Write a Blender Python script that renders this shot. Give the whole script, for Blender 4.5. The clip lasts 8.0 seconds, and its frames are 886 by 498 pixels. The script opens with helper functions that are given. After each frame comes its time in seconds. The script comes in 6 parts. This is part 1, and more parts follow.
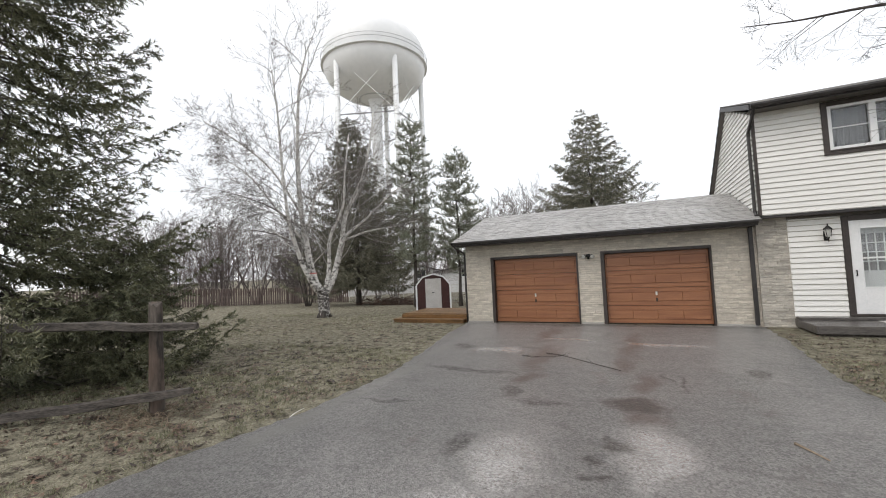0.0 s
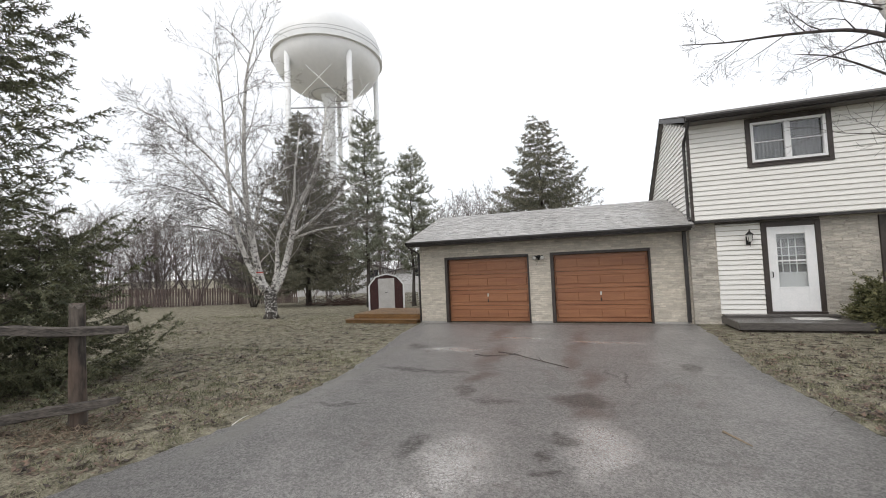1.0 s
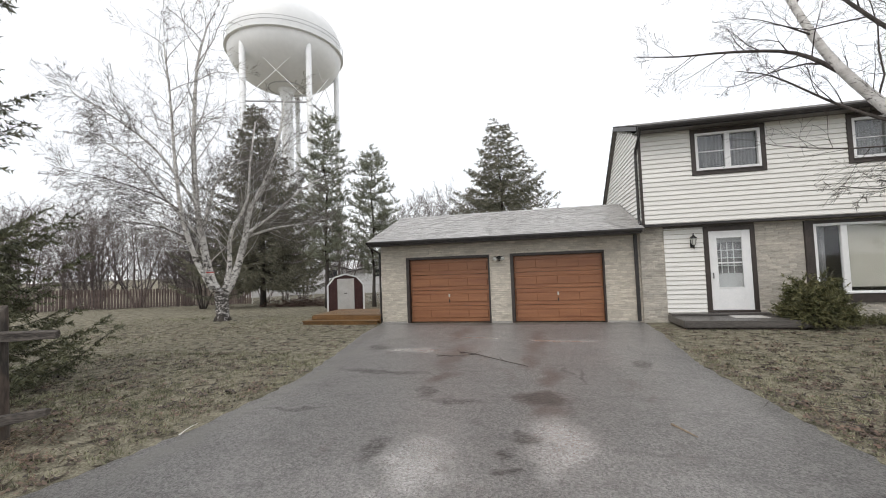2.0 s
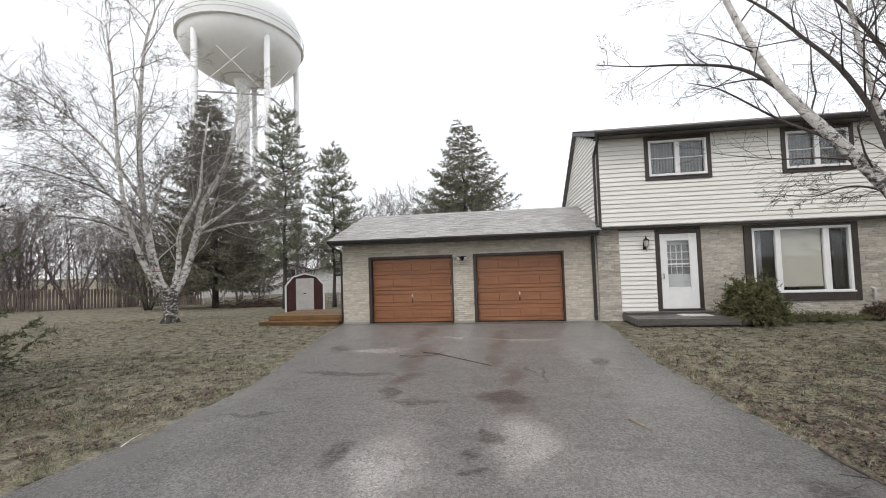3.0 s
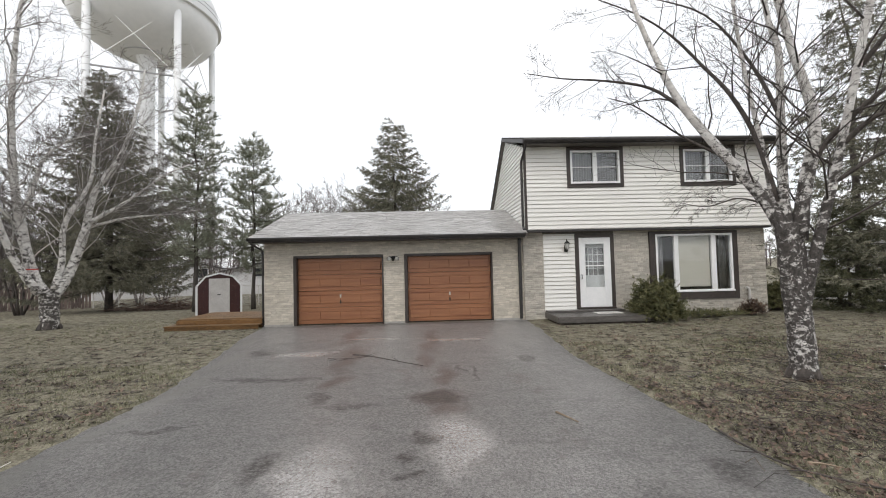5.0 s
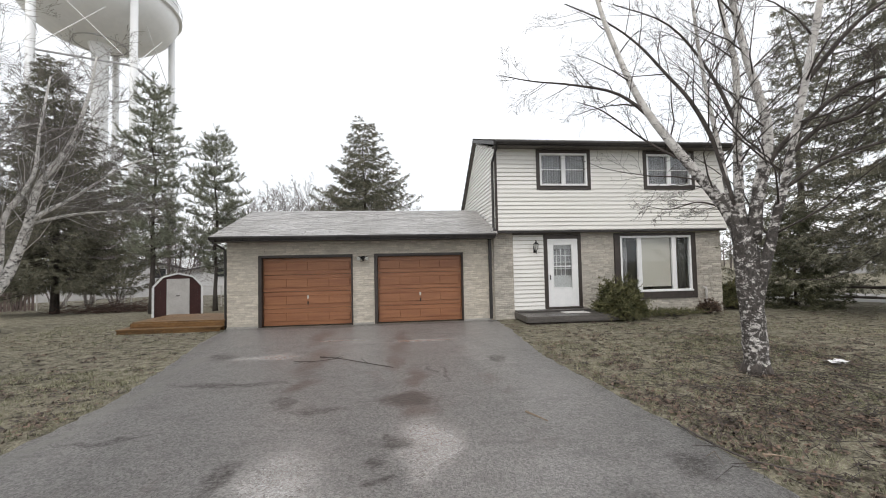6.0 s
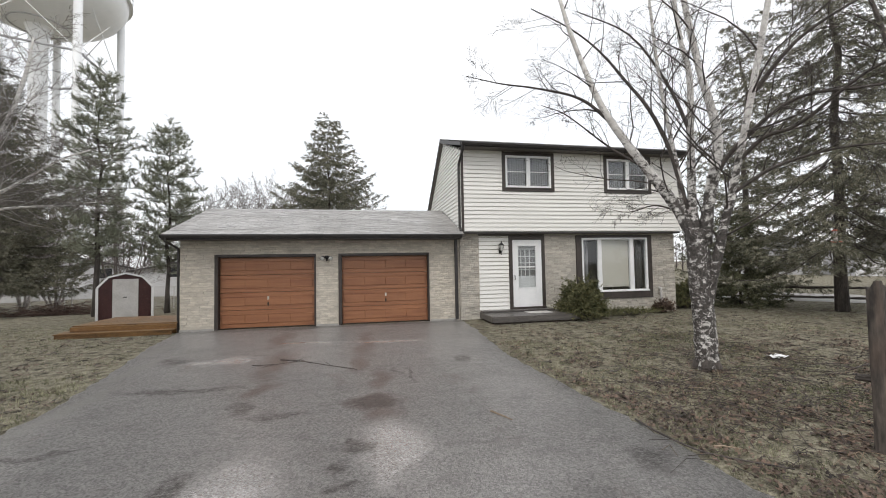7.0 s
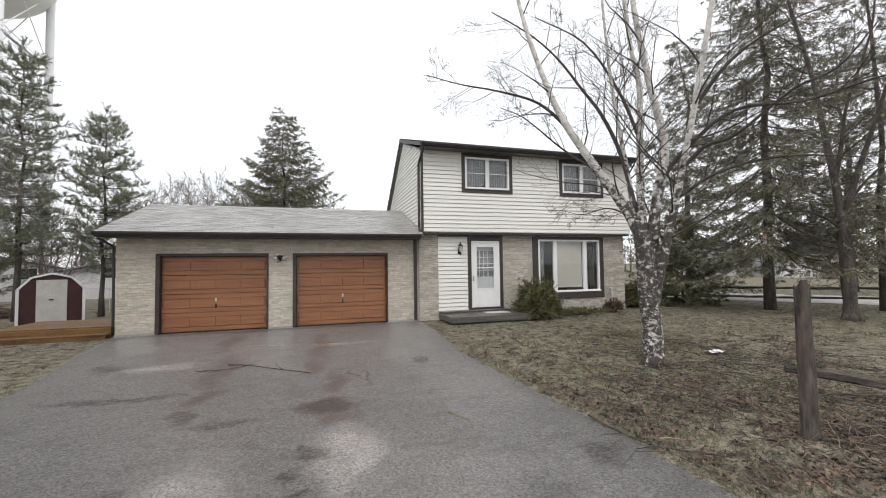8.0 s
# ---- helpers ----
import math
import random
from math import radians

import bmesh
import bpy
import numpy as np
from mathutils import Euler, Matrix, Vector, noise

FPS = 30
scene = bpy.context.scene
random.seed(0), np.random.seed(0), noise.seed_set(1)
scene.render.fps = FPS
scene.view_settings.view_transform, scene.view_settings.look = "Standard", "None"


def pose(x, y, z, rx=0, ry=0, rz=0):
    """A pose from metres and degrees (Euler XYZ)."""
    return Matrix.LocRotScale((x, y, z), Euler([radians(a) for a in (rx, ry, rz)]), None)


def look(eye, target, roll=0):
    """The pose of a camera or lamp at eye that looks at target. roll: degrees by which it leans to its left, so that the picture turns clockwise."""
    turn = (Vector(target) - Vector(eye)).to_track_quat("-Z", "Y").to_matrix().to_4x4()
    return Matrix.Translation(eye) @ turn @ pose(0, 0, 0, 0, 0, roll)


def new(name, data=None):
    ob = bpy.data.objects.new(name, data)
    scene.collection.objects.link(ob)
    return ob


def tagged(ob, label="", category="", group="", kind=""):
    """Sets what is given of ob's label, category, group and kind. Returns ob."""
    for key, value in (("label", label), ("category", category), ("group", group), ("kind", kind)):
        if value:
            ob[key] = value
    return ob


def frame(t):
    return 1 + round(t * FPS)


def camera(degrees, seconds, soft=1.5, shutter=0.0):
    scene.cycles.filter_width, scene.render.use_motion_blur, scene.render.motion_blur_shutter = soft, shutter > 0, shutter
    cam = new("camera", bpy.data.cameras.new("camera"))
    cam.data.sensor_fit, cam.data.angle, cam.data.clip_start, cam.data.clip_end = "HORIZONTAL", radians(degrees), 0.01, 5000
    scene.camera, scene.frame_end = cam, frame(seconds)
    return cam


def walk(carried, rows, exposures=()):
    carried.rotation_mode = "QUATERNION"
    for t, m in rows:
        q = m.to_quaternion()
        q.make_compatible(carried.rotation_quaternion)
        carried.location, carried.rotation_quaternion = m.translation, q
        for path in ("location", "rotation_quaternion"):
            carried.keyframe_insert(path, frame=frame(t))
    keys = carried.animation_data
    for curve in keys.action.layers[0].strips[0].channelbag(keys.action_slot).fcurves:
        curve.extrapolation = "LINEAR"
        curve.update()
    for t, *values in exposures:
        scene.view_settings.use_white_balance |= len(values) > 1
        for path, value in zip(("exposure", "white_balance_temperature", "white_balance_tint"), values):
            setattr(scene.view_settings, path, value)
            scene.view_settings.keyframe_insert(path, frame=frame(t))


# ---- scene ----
cam = camera(95.5, 8.0, soft=1.0)
PATH = [
    (0, (4.569, -13.31, 1.856), (3.705, -11.509, 1.965), -2.6),
    (0.5, (4.554, -13.291, 1.852), (3.797, -11.443, 1.957), -2.5),
    (1, (4.536, -13.282, 1.857), (3.885, -11.394, 1.956), -2.3),
    (1.5, (4.519, -13.279, 1.859), (3.964, -11.36, 1.955), -2.2),
    (3, (4.431, -13.234, 1.856), (4.153, -11.255, 1.943), -1.8),
    (3.5, (4.405, -13.229, 1.854), (4.224, -11.239, 1.938), -1.7),
    (4, (4.377, -13.219, 1.843), (4.285, -11.223, 1.927), -1.5),
    (4.5, (4.342, -13.184, 1.836), (4.338, -11.186, 1.919), -1.4),
    (6, (4.32, -13.092, 1.832), (4.543, -11.106, 1.912), -1.2),
    (6.5, (4.326, -13.065, 1.824), (4.625, -11.089, 1.905), -1.1),
    (7, (4.326, -13.044, 1.821), (4.715, -11.084, 1.901), -1.0),
    (7.5, (4.333, -13.014, 1.807), (4.824, -11.077, 1.89), -0.9),
    (8, (4.349, -12.983, 1.799), (4.933, -11.072, 1.882), -0.8),
]
walk(cam, [(t, look(eye, target, roll)) for t, eye, target, roll in PATH])


# ---- light ----
world = bpy.data.worlds.new("overcast_sky")
scene.world = world
world.use_nodes = True
wn, wl = world.node_tree.nodes, world.node_tree.links
wn.clear()
w_out = wn.new("ShaderNodeOutputWorld")
w_sky = wn.new("ShaderNodeTexSky")
w_sky.sky_type = "NISHITA"
w_sky.sun_disc = False
w_sky.sun_elevation, w_sky.sun_rotation = radians(50), radians(215)
w_sky.air_density, w_sky.dust_density = 1.0, 4.0
w_bg1 = wn.new("ShaderNodeBackground")
w_bg1.inputs["Strength"].default_value = 0.03
wl.new(w_sky.outputs[0], w_bg1.inputs["Color"])
# the cloud cover: even and white, somewhat brighter overhead
w_tc = wn.new("ShaderNodeTexCoord")
w_sep = wn.new("ShaderNodeSeparateXYZ")
wl.new(w_tc.outputs["Generated"], w_sep.inputs[0])
w_ramp = wn.new("ShaderNodeValToRGB")
w_ramp.color_ramp.elements[0].position, w_ramp.color_ramp.elements[0].color = 0.0, (0.80, 0.81, 0.83, 1)
w_ramp.color_ramp.elements[1].position, w_ramp.color_ramp.elements[1].color = 0.75, (1.0, 1.0, 1.0, 1)
wl.new(w_sep.outputs["Z"], w_ramp.inputs[0])
w_bg2 = wn.new("ShaderNodeBackground")
w_bg2.inputs["Strength"].default_value = 1.24
wl.new(w_ramp.outputs[0], w_bg2.inputs["Color"])
w_add = wn.new("ShaderNodeAddShader")
wl.new(w_bg1.outputs[0], w_add.inputs[0])
wl.new(w_bg2.outputs[0], w_add.inputs[1])
wl.new(w_add.outputs[0], w_out.inputs["Surface"])

sun_data = bpy.data.lights.new("sun", "SUN")
sun_data.energy, sun_data.angle, sun_data.color = 0.8, radians(25), (1.0, 0.97, 0.93)
sun = new("sun", sun_data)
sun.matrix_world = look((-6, -22, 30), (4, 0, 0))


# ---- materials ----
def nodes_of(name):
    m = bpy.data.materials.new(name)
    m.use_nodes = True
    t = m.node_tree
    return m, t.nodes, t.links, t.nodes["Principled BSDF"]


def mat(name, c1, c2, scale=8.0, rough=0.7, bump=0.2, fine=6.0, metal=0.0, vary=0.0, per="", stretch=(1, 1, 1), spec=0.5,
        stain=None, stain_scale=0.6, stain_at=(0.5, 0.7), rough2=None, dist=0.01):
    """Two colours mixed by coarse and fine noise, a stain of its own shape, bump and a change of tone from piece to piece."""
    m, n, l, b = nodes_of(name)
    tc = n.new("ShaderNodeTexCoord")
    mp = n.new("ShaderNodeMapping")
    mp.inputs["Scale"].default_value = stretch
    l.new(tc.outputs["Object"], mp.inputs[0])
    big = n.new("ShaderNodeTexNoise")
    big.inputs["Scale"].default_value, big.inputs["Detail"].default_value = scale, 6
    l.new(mp.outputs[0], big.inputs["Vector"])
    small = n.new("ShaderNodeTexNoise")
    small.inputs["Scale"].default_value, small.inputs["Detail"].default_value = scale * fine, 4
    l.new(mp.outputs[0], small.inputs["Vector"])
    av = n.new("ShaderNodeMath")
    av.operation = "MULTIPLY_ADD"
    av.inputs[1].default_value = 0.5
    half = n.new("ShaderNodeMath")
    half.operation = "MULTIPLY"
    half.inputs[1].default_value = 0.5
    l.new(small.outputs["Fac"], half.inputs[0])
    l.new(big.outputs["Fac"], av.inputs[0])
    l.new(half.outputs[0], av.inputs[2])
    ramp = n.new("ShaderNodeValToRGB")
    ramp.color_ramp.elements[0].position, ramp.color_ramp.elements[0].color = 0.38, (*c1, 1)
    ramp.color_ramp.elements[1].position, ramp.color_ramp.elements[1].color = 0.62, (*c2, 1)
    l.new(av.outputs[0], ramp.inputs[0])
    col = ramp.outputs[0]
    if stain:
        sn = n.new("ShaderNodeTexNoise")
        sn.inputs["Scale"].default_value, sn.inputs["Detail"].default_value = stain_scale, 5
        l.new(mp.outputs[0], sn.inputs["Vector"])
        sr = n.new("ShaderNodeValToRGB")
        sr.color_ramp.elements[0].position, sr.color_ramp.elements[0].color = stain_at[0], (0, 0, 0, 1)
        sr.color_ramp.elements[1].position, sr.color_ramp.elements[1].color = stain_at[1], (1, 1, 1, 1)
        l.new(sn.outputs["Fac"], sr.inputs[0])
        mx = n.new("ShaderNodeMix")
        mx.data_type = "RGBA"
        l.new(sr.outputs[0], mx.inputs[0])
        l.new(col, mx.inputs[6])
        mx.inputs[7].default_value = (*stain, 1)
        col = mx.outputs[2]
    if vary:
        if per == "object":
            rnd = n.new("ShaderNodeObjectInfo").outputs["Random"]
        else:
            rnd = n.new("ShaderNodeNewGeometry").outputs["Random Per Island"]
        mr = n.new("ShaderNodeMapRange")
        mr.inputs["To Min"].default_value, mr.inputs["To Max"].default_value = 1 - vary, 1 + vary
        l.new(rnd, mr.inputs[0])
        hsv = n.new("ShaderNodeHueSaturation")
        l.new(mr.outputs[0], hsv.inputs["Value"])
        l.new(col, hsv.inputs["Color"])
        col = hsv.outputs[0]
    l.new(col, b.inputs["Base Color"])
    b.inputs["Roughness"].default_value, b.inputs["Metallic"].default_value = rough, metal
    b.inputs["Specular IOR Level"].default_value = spec
    if rough2 is not None:
        rr = n.new("ShaderNodeMapRange")
        rr.inputs["From Min"].default_value, rr.inputs["From Max"].default_value = 0.35, 0.65
        rr.inputs["To Min"].default_value, rr.inputs["To Max"].default_value = rough, rough2
        l.new(big.outputs["Fac"], rr.inputs[0])
        l.new(rr.outputs[0], b.inputs["Roughness"])
    if bump:
        bp = n.new("ShaderNodeBump")
        bp.inputs["Strength"].default_value, bp.inputs["Distance"].default_value = bump, dist
        l.new(av.outputs[0], bp.inputs["Height"])
        l.new(bp.outputs[0], b.inputs["Normal"])
    return m


def asphalt():
    """Old wet asphalt: aggregate grain, thin standing water in shallow dips, damp dark and reddish patches."""
    m, n, l, b = nodes_of("wet_asphalt")
    tc = n.new("ShaderNodeTexCoord")

    def noise_tex(scale, detail, rough=0.5, stretch=(1, 1, 1)):
        mp = n.new("ShaderNodeMapping")
        mp.inputs["Scale"].default_value = stretch
        l.new(tc.outputs["Object"], mp.inputs[0])
        x = n.new("ShaderNodeTexNoise")
        x.inputs["Scale"].default_value, x.inputs["Detail"].default_value, x.inputs["Roughness"].default_value = scale, detail, rough
        l.new(mp.outputs[0], x.inputs["Vector"])
        return x.outputs["Fac"]

    def ramp(fac, p0, c0, p1, c1):
        r = n.new("ShaderNodeValToRGB")
        r.color_ramp.elements[0].position, r.color_ramp.elements[0].color = p0, (*c0, 1)
        r.color_ramp.elements[1].position, r.color_ramp.elements[1].color = p1, (*c1, 1)
        l.new(fac, r.inputs[0])
        return r.outputs[0]

    def mix(fac, a, c):
        x = n.new("ShaderNodeMix")
        x.data_type = "RGBA"
        l.new(fac, x.inputs[0])
        for v, k in ((a, 6), (c, 7)):
            if isinstance(v, tuple):
                x.inputs[k].default_value = (*v, 1)
            else:
                l.new(v, x.inputs[k])
        return x.outputs[2]

    grain = n.new("ShaderNodeTexVoronoi")
    grain.inputs["Scale"].default_value = 85
    l.new(tc.outputs["Object"], grain.inputs["Vector"])
    fine = noise_tex(62, 7, 0.85)
    wet = noise_tex(0.42, 5, 0.55, (1.0, 0.6, 1.0))
    red = noise_tex(0.75, 9, 0.7, (1.3, 0.75, 1))
    damp = noise_tex(1.6, 10, 0.72, (0.7, 1.5, 1))
    base = ramp(fine, 0.38, (0.12, 0.114, 0.11), 0.60, (0.48, 0.463, 0.45))
    # chips of stone in the worn surface, each of its own tone
    chip = n.new("ShaderNodeTexVoronoi")
    chip.inputs["Scale"].default_value = 48
    l.new(tc.outputs["Object"], chip.inputs["Vector"])
    chip_tone = n.new("ShaderNodeSeparateColor")
    l.new(chip.outputs["Color"], chip_tone.inputs[0])
    base = mix(ramp(chip_tone.outputs[0], 0.5, (0, 0, 0), 0.9, (0.5, 0.5, 0.5)), base, (0.54, 0.52, 0.505))
    base = mix(ramp(chip_tone.outputs[1], 0.55, (0, 0, 0), 0.9, (0.45, 0.45, 0.45)), base, (0.07, 0.066, 0.063))
    base = mix(ramp(noise_tex(1.4, 9, 0.75, (0.6, 1.3, 1)), 0.46, (0, 0, 0), 0.60, (0.14, 0.14, 0.14)), base, (0.12, 0.115, 0.11))
    base = mix(ramp(damp, 0.54, (0, 0, 0), 0.60, (0.22, 0.22, 0.22)), base, (0.075, 0.07, 0.067))
    base = mix(ramp(red, 0.60, (0, 0, 0), 0.66, (0.3, 0.3, 0.3)), base, (0.16, 0.10, 0.08))
    # places of their own: damp patches, a dark strip along the doors, rust washed down from the doors, shallow standing
    # water
    warp = n.new("ShaderNodeTexNoise")
    warp.inputs["Scale"].default_value, warp.inputs["Detail"].default_value = 1.5, 8
    l.new(tc.outputs["Object"], warp.inputs["Vector"])
    wsub = n.new("ShaderNodeVectorMath")
    wsub.operation = "MULTIPLY_ADD"
    wsub.inputs[1].default_value, wsub.inputs[2].default_value = (0.7, 0.9, 0), (-0.35, -0.45, 0)
    l.new(warp.outputs["Color"], wsub.inputs[0])
    wadd = n.new("ShaderNodeVectorMath")
    l.new(wsub.outputs[0], wadd.inputs[0])
    l.new(tc.outputs["Object"], wadd.inputs[1])

    def blobs(places, soft):
        total = None
        for cx, cy, rx, ry in places:
            mp = n.new("ShaderNodeMapping")
            mp.vector_type = "TEXTURE"
            mp.inputs["Location"].default_value, mp.inputs["Scale"].default_value = (cx, cy, 0), (rx, ry, 1)
            l.new(wadd.outputs[0], mp.inputs[0])
            ln = n.new("ShaderNodeVectorMath")
            ln.operation = "LENGTH"
            l.new(mp.outputs[0], ln.inputs[0])
            mr = n.new("ShaderNodeMapRange")
            mr.inputs["From Min"].default_value, mr.inputs["From Max"].default_value = 1 + soft, 1 - soft
            l.new(ln.outputs["Value"], mr.inputs[0])
            if total is None:
                total = mr.outputs[0]
            else:
                mx2 = n.new("ShaderNodeMath")
                mx2.operation = "MAXIMUM"
                l.new(total, mx2.inputs[0])
                l.new(mr.outputs[0], mx2.inputs[1])
                total = mx2.outputs[0]
        return total

    def times(fac, k, other=None):
        x = n.new("ShaderNodeMath")
        x.operation = "MULTIPLY"
        l.new(fac, x.inputs[0])
        if other is None:
            x.inputs[1].default_value = k
        else:
            l.new(other, x.inputs[1])
        return x.outputs[0]

    ragged = noise_tex(9, 11, 0.85, (0.7, 1.35, 1))

    def crisp(fac, amount, lo, hi):
        """The mask with a torn edge."""
        x = n.new("ShaderNodeMath")
        x.operation = "MULTIPLY_ADD"
        x.inputs[1].default_value = amount
        l.new(ragged, x.inputs[0])
        y = n.new("ShaderNodeMath")
        y.operation = "SUBTRACT"
        y.inputs[1].default_value = amount * 0.5
        l.new(fac, x.inputs[2])
        l.new(x.outputs[0], y.inputs[0])
        r = n.new("ShaderNodeMapRange")
        r.inputs["From Min"].default_value, r.inputs["From Max"].default_value = lo, hi
        l.new(y.outputs[0], r.inputs[0])
        return r.outputs[0]

    rust = blobs([(2.3, -2.2, 0.26, 1.2), (2.7, -4.9, 0.24, 1.2), (2.8, -6.6, 0.2, 0.5), (4.36, -3.3, 0.22, 1.6), (4.22, -5.3, 0.16, 0.6), (4.55, -6.4, 0.17, 0.6), (4.45, -7.5, 0.38, 0.3), (4.55, -7.9, 0.22, 0.3)], 0.6)
    dark = blobs([(2.75, -7.4, 0.2, 0.2), (3.2, -7.66, 0.36, 0.17), (4.45, -7.5, 0.36, 0.28), (0.65, -4.3, 0.3, 0.35), (4.3, -8.85, 0.13, 0.13), (4.1, -9.15, 0.12, 0.12), (4.05, -9.55, 0.2, 0.07), (2.75, -9.3, 0.14, 0.3), (1.6, -6.4, 0.9, 0.1), (6.12, -5.46, 0.16, 0.3),
                  (3.4, -0.4, 3.8, 0.25), (4.8, -6.05, 0.045, 0.4), (5.0, -6.3, 0.05, 0.55), (6.9, -9.75, 0.25, 0.3), (1.2, -8.3, 0.5, 0.06)], 0.45)
    pool = blobs([(4.62, -8.95, 0.3, 0.75), (3.3, -9.5, 0.42, 0.75), (3.2, -10.6, 0.7, 0.6), (4.9, -3.2, 0.9, 0.22), (2.9, -2.9, 0.8, 0.2), (1.7, -4.4, 0.7, 0.3)], 0.75)
    pale = blobs([(0.55, -9.6, 0.16, 0.7), (0.55, -8.4, 0.12, 0.5), (0.5, -6.8, 0.16, 0.9), (0.25, -5.0, 0.16, 0.9), (-0.25, -3.0, 0.2, 0.9)], 0.4)
    base = mix(times(pale, 0.6), base, (0.34, 0.33, 0.305))
    broken = ramp(noise_tex(24, 8, 0.8, (0.7, 1.4, 1)), 0.42, (0.15, 0.15, 0.15), 0.56, (1, 1, 1))
    base = mix(times(crisp(rust, 2.0, 0.25, 0.95), 0.6), base, (0.115, 0.066, 0.05))
    base = mix(times(crisp(dark, 2.6, 0.30, 1.0), 0.7, broken), base, (0.055, 0.047, 0.043))
    wf0 = times(crisp(wet, 0.45, 0.50, 0.62), 0.25)
    pool = times(crisp(pool, 1.1, 0.25, 0.95), 0.8)
    wfm = n.new("ShaderNodeMath")
    wfm.operation = "MAXIMUM"
    l.new(wf0, wfm.inputs[0])
    l.new(pool, wfm.inputs[1])
    wf = wfm.outputs[0]
    # standing water hides the stone's grain; its pale tone is painted-in sky reflection
    l.new(mix(times(wf, 0.22), base, (0.30, 0.288, 0.277)), b.inputs["Base Color"])
    rr = n.new("ShaderNodeMapRange")
    rr.inputs["To Min"].default_value, rr.inputs["To Max"].default_value = 0.40, 0.13
    l.new(wf, rr.inputs[0])
    l.new(rr.outputs[0], b.inputs["Roughness"])
    b.inputs["Specular IOR Level"].default_value = 0.6
    film = n.new("ShaderNodeMapRange")
    film.inputs["To Min"].default_value, film.inputs["To Max"].default_value = 0.55, 1.0
    l.new(wf, film.inputs[0])
    l.new(film.outputs[0], b.inputs["Coat Weight"])
    b.inputs["Coat IOR"].default_value = 1.45
    gloss = n.new("ShaderNodeMapRange")
    gloss.inputs["To Min"].default_value, gloss.inputs["To Max"].default_value = 0.16, 0.05
    l.new(wf, gloss.inputs[0])
    l.new(gloss.outputs[0], b.inputs["Coat Roughness"])
    bs = n.new("ShaderNodeMapRange")
    bs.inputs["To Min"].default_value, bs.inputs["To Max"].default_value = 1.0, 0.12
    l.new(wf, bs.inputs[0])
    lumps = n.new("ShaderNodeMath")
    lumps.operation = "MULTIPLY_ADD"
    lumps.inputs[1].default_value = 1.6
    l.new(noise_tex(17, 7, 0.75, (0.8, 1.25, 1)), lumps.inputs[0])
    l.new(fine, lumps.inputs[2])
    hgt = n.new("ShaderNodeMath")
    hgt.operation = "ADD"
    l.new(grain.outputs["Distance"], hgt.inputs[0])
    l.new(lumps.outputs[0], hgt.inputs[1])
    bp = n.new("ShaderNodeBump")
    bp.inputs["Distance"].default_value = 0.036
    l.new(bs.outputs[0], bp.inputs["Strength"])
    l.new(hgt.outputs[0], bp.inputs["Height"])
    l.new(bp.outputs[0], b.inputs["Normal"])
    l.new(bp.outputs[0], b.inputs["Coat Normal"])
    return m


